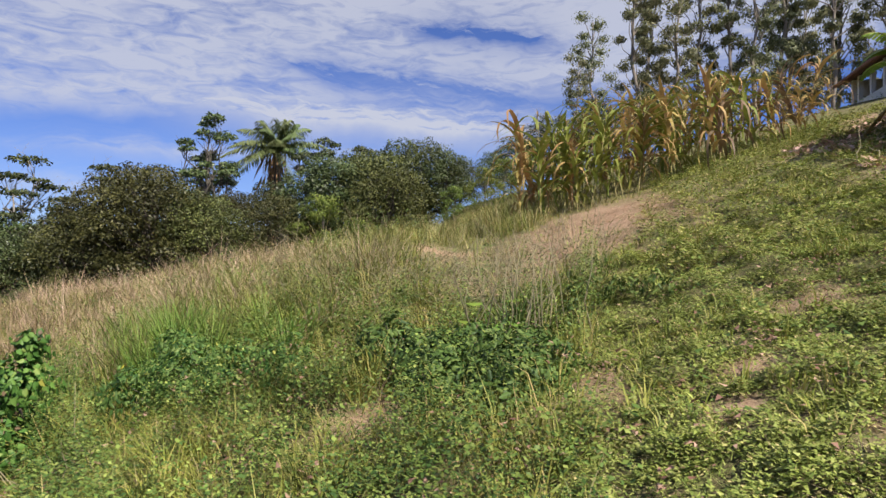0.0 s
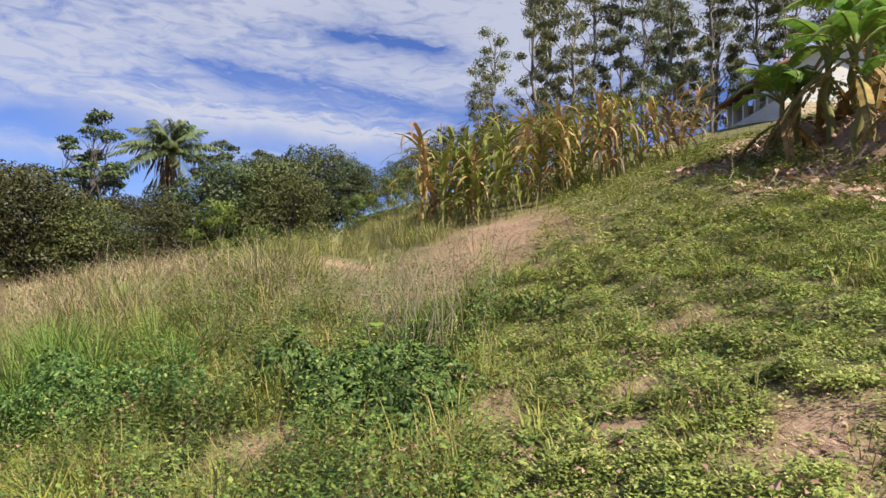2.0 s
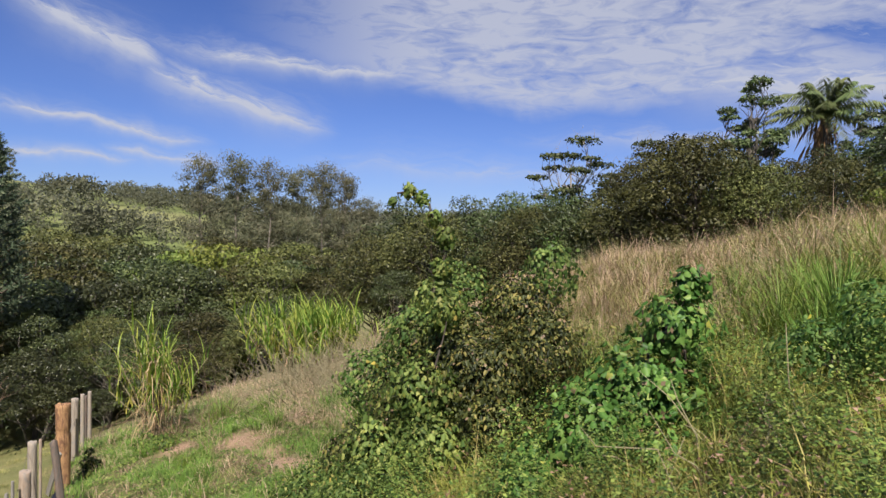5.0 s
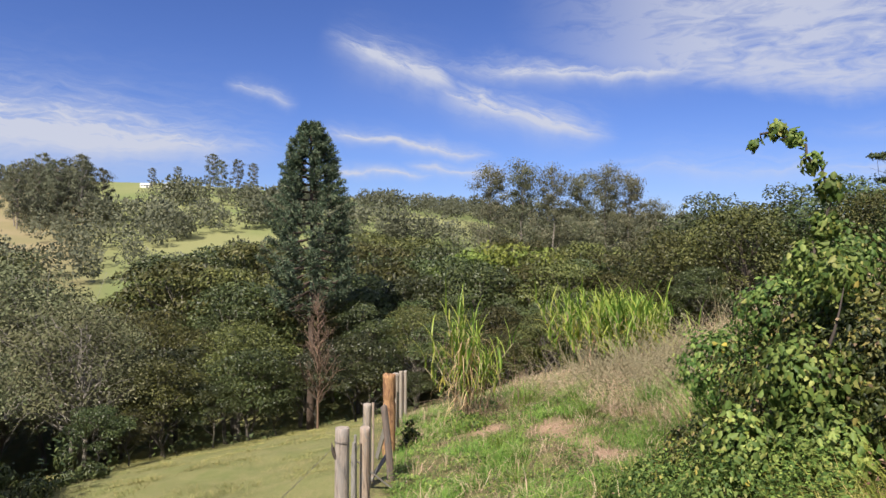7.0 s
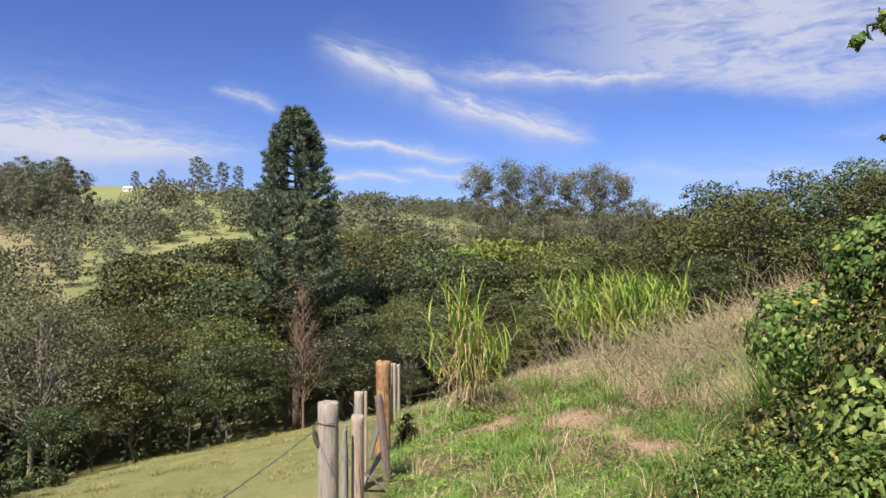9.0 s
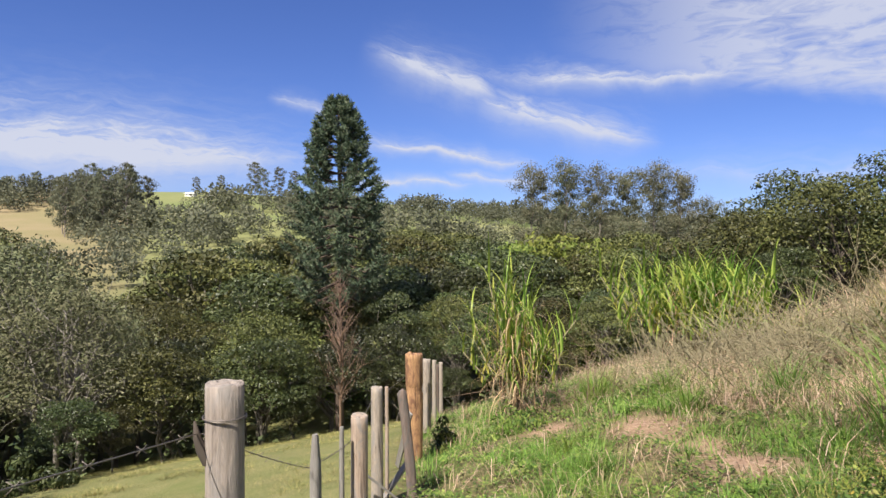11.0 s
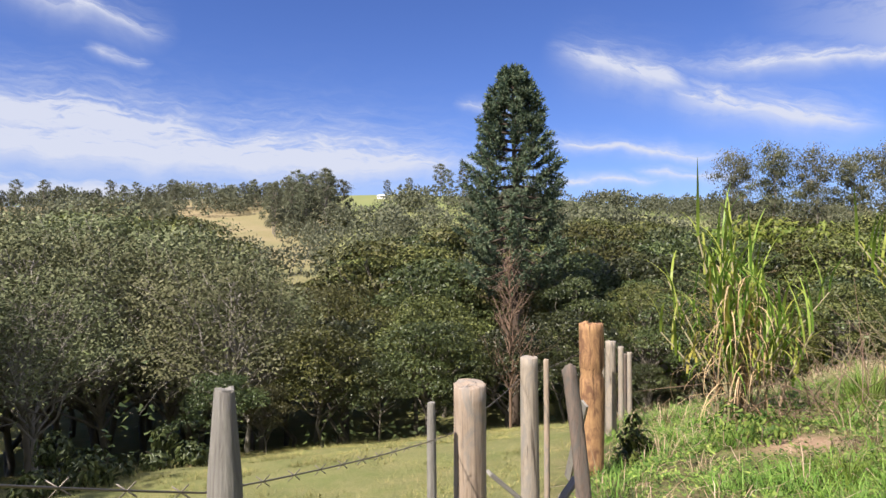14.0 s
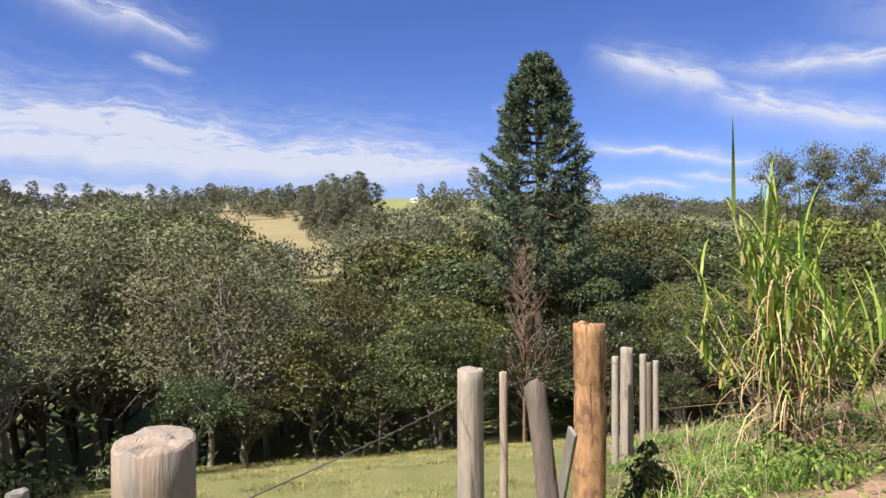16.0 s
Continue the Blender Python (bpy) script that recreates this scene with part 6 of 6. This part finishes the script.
def bank_litter():
    """Broken clods and fallen dry leaves over the bare bank."""
    near_bank = lambda x, y: smooth01((x - 6.6 - 0.2 * (y - 10)) / 0.6) * smooth01((12.5 - x) / 1.5) * smooth01((y - 6) / 1.5) * smooth01((17 - y) / 2)
    herb_field("dry_leaf_litter", scatter(1100, 6, 13, 6, 18, near_bank), STRAW, "fallen straw-coloured leaves on the earth bank", 0.2, 4, (0.01, 0.06), (0.10, 0.26), "leaf litter", kites)
    P = scatter(2600, 6, 13, 6, 18, lambda x, y: near_bank(x, y) * (0.2 + 0.8 * soil_patch(x, y)))
    n = len(P)
    tips = np.array([(1, 0, 0), (0, 1, 0), (-1, 0, 0), (0, -1, 0), (0, 0, 0.8), (0, 0, -0.6)])
    size = rng.uniform(0.02, 0.13, n) ** 1.0
    V = P[:, None] + tips[None] * size[:, None, None] * rng.uniform(0.6, 1.2, (n, 6, 1))
    F = repeat_faces(n, 6, [(0, 1, 4), (1, 2, 4), (2, 3, 4), (3, 0, 4), (1, 0, 5), (2, 1, 5), (3, 2, 5), (0, 3, 5)])
    stuff("soil_clods", V.reshape(-1, 3), F, CLOD, "loose reddish clods on the earth bank", "clods")


bank_litter()
twig_heap("cut_sticks", 161, 7.6, 9.3, 0.9, 0.7, 0.2, 40, PALE_STALK, "cut sticks and dry leaf stalks lying below the bank", 0.012, (0.3, 0.8))
twig_heap("cut_sticks", 162, -3.6, 5.2, 0.4, 0.3, 0.2, 22, PALE_STALK, "pale broken sticks lying in the weeds", 0.008, (0.3, 0.8))
twig_heap("withered_weed", 163, -0.35, 5.0, 0.18, 0.15, 0.2, 30, TWIG, "withered brown weed stems by the bare soil", 0.004, (0.15, 0.35))


def grass_clump(name, seed, x, y, n, H, spread, mat, label, bend=(0.15, 1.2), w=(0.008, 0.018)):
    """One tuft of long blades, thickest at the heart."""
    r = np.random.default_rng(seed)
    e = thing(name, label, "grass clump")
    e.location = at(x, y)
    a = r.uniform(0, 6.28, n)
    off = np.abs(r.normal(0, spread, n))
    D = np.stack([np.cos(a), np.sin(a), 0 * a], -1)
    P = D * off[:, None]
    P[:, 2] = ground_z(P[:, 0] + x, P[:, 1] + y) - e.location.z - 0.03
    V, F = blades(P, unit(D + r.normal(0, 0.3, (n, 3)) * [1, 1, 0]), H * r.uniform(0.5, 1.05, n), r.uniform(*w, n), bend[0] + (bend[1] - bend[0]) * (0.5 * np.clip(off / (2 * spread), 0, 1) + 0.5 * r.uniform(0, 1, n)), 5)
    tagged(part("blade_sheaf", np_mesh("blade_sheaf", V, F, mat), e), kind="stuff")
    return e


for k, (x, y, n, H, sp) in enumerate(((0.72, 6.35, 130, 0.85, 0.16), (1.0, 6.75, 90, 0.7, 0.14), (1.5, 7.6, 60, 0.45, 0.14), (2.1, 8.3, 60, 0.4, 0.14))):
    grass_clump("sword_grass", 170 + k, x, y, n, H, sp, DARK_WEED, "dark green clump of narrow arching leaves at the lane's edge")
for k, (x, y, n, H, sp) in enumerate(((-3.3, 7.9, 260, 1.15, 0.25), (-2.6, 7.3, 240, 1.0, 0.25), (-3.9, 8.3, 200, 1.0, 0.25), (-1.7, 7.1, 180, 0.8, 0.22), (-5.2, 8.3, 200, 1.0, 0.25), (-4.9, 9.9, 180, 0.9, 0.25), (-3.5, 8.9, 220, 1.05, 0.25), (-3.3, 7.2, 180, 0.8, 0.22), (-4.0, 9.4, 160, 0.9, 0.25), (-3.5, 11.1, 200, 1.0, 0.3), (-2.2, 8.0, 180, 0.9, 0.25))):
    grass_clump("tall_grass", 180 + k, x, y, n, H, sp, FRESH_GRASS, "tall yellow-green grass clump with arching blades")
for k, (x, y, n, H, sp) in enumerate(((-14.3, 7.5, 220, 0.6, 0.25), (-12.1, 7.35, 200, 0.5, 0.22), (-11.5, 8.2, 200, 0.6, 0.25), (-15.0, 7.9, 200, 0.6, 0.25), (-13.1, 7.9, 160, 0.55, 0.22), (-9.7, 6.9, 180, 0.5, 0.25), (-11.5, 5.6, 240, 0.35, 0.35), (-10.6, 5.2, 240, 0.3, 0.35), (-12.4, 5.9, 200, 0.3, 0.3))):
    grass_clump("green_tuft", 190 + k, x, y, n, H, sp, FRESH_GRASS, "bright green grass tuft on the rough slope", w=(0.006, 0.012))


for k, (x, y, n, H, sp) in enumerate(((-9.2, 7.3, 300, 1.35, 0.3), (-8.8, 7.8, 260, 1.3, 0.28))):
    grass_clump("tall_grass", 205 + k, x, y, n, H, sp, FRESH_GRASS, "tall bright green grass heap beside the bush", (0.15, 1.5), (0.01, 0.022))


def arum_plant(x, y):
    e = thing("broad_leaved_plant", "young plant with a few broad light-green leaves", "plant")
    e.location = at(x, y)
    r = np.random.default_rng(201)
    for k in range(6):
        a, h = k * 1.1 + 0.5, r.uniform(0.35, 0.6)
        D = np.array([math.cos(a), math.sin(a), 0])
        tip = D * 0.14 + np.array([0, 0, h])
        st = part("leaf_stalk", tube_mesh("leaf_stalk", [tube([(0, 0, -0.05), tip * [0.4, 0.4, 0.6], tip], (0.008, 0.007, 0.004), 5)], CANE_LEAF), e)
        A = unit((D + [0, 0, r.uniform(-0.5, 0.3)])[None])
        S = unit(np.cross(A, [[0, 0, 1.0]]))
        part("leaf", np_mesh("leaf", *leaves6(tip[None], A, S, r.uniform(0.17, 0.24), 0.09, 0.15), BANANA_LEAF), st)


arum_plant(0.47, 6.1)
mound_shrub("small_shrub", 211, [(-14.75, 5.15, 0.28, 0.13), (-14.9, 5.3, 0.12, 0.16), (-14.6, 5.05, 0.1, 0.14), (-14.82, 5.2, 0.46, 0.08), (-15.1, 5.4, 0.08, 0.13)], 520, BUSH_LEAF, (0.05, 0.09), "small dark shrub growing against the fence posts", "shrub", 0.5, 6)
mound_shrub("low_shrub", 212, [(-14.6, 6.2, 0.15, 0.28), (-14.1, 6.3, 0.05, 0.25)], 700, GREEN_WEED, (0.04, 0.08), "low yellow-green shrub at the foot of the tall grass", "shrub", 0.5, 6)

twig_heap("brushwood", 221, 0.95, 9.5, 0.6, 0.4, 0.4, 130, PALE_STALK, "heap of pale dead stems beside the bare soil", 0.005, (0.3, 0.8))
twig_heap("brushwood", 222, -0.9, 9.6, 0.8, 0.5, 0.6, 110, PALE_STALK, "dead pale stems tangled in the tall grass", 0.004, (0.4, 0.9))
twig_heap("brushwood", 223, -3.4, 10.6, 1.0, 0.6, 0.6, 110, PALE_STALK, "dry branching stems standing in the straw", 0.004, (0.4, 1.0))
for k, (x, y, rx, ry, h, n) in enumerate(((-13.3, 9.4, 0.9, 0.6, 1.0, 150), (-12.2, 9.9, 0.9, 0.6, 1.1, 150), (-11.6, 10.4, 0.8, 0.6, 1.1, 130), (-14.2, 9.9, 0.9, 0.5, 0.8, 120), (-12.9, 10.7, 1.0, 0.5, 1.0, 120))):
    twig_heap("brushwood", 231 + k, x, y, rx, ry, h, n, PALE_STALK, "pale grey tangle of dry branching stems on the slope", 0.007, (0.5, 1.4))
for k, (x, y, q) in enumerate(((-16.8, -1.5, 0.6), (-15.2, -2.5, 0.6), (-13.4, -3.0, 0.55), (-18.6, -0.7, 0.5), (-15.7, -3.2, 0.8), (-14.4, -3.6, 0.8))):
    mound_shrub("undergrowth_shrub", 251 + k, [(x, y, 0.15, q * 0.55), (x - 0.6, y + 0.15, 0.05, q * 0.4), (x + 0.55, y - 0.35, 0.1, q * 0.45), (x - 0.2, y - 0.5, 0.5, q * 0.4)], 1300, FOREST, (0.05, 0.12), "dark leafy undergrowth beneath the trees of the wood", "shrub", 0.5, 8)
for k, (x, y) in enumerate(((-4.32, 11.87), (-1.63, 10.73), (-0.32, 8.82), (-2.87, 11.59), (1.41, 10.21), (0.26, 7.8))):
    twig_heap("brushwood", 271 + k, x, y, 0.8, 0.5, 0.7, 90, PALE_STALK, "dry pale branching stems among straw and weeds", 0.005, (0.4, 1.1))
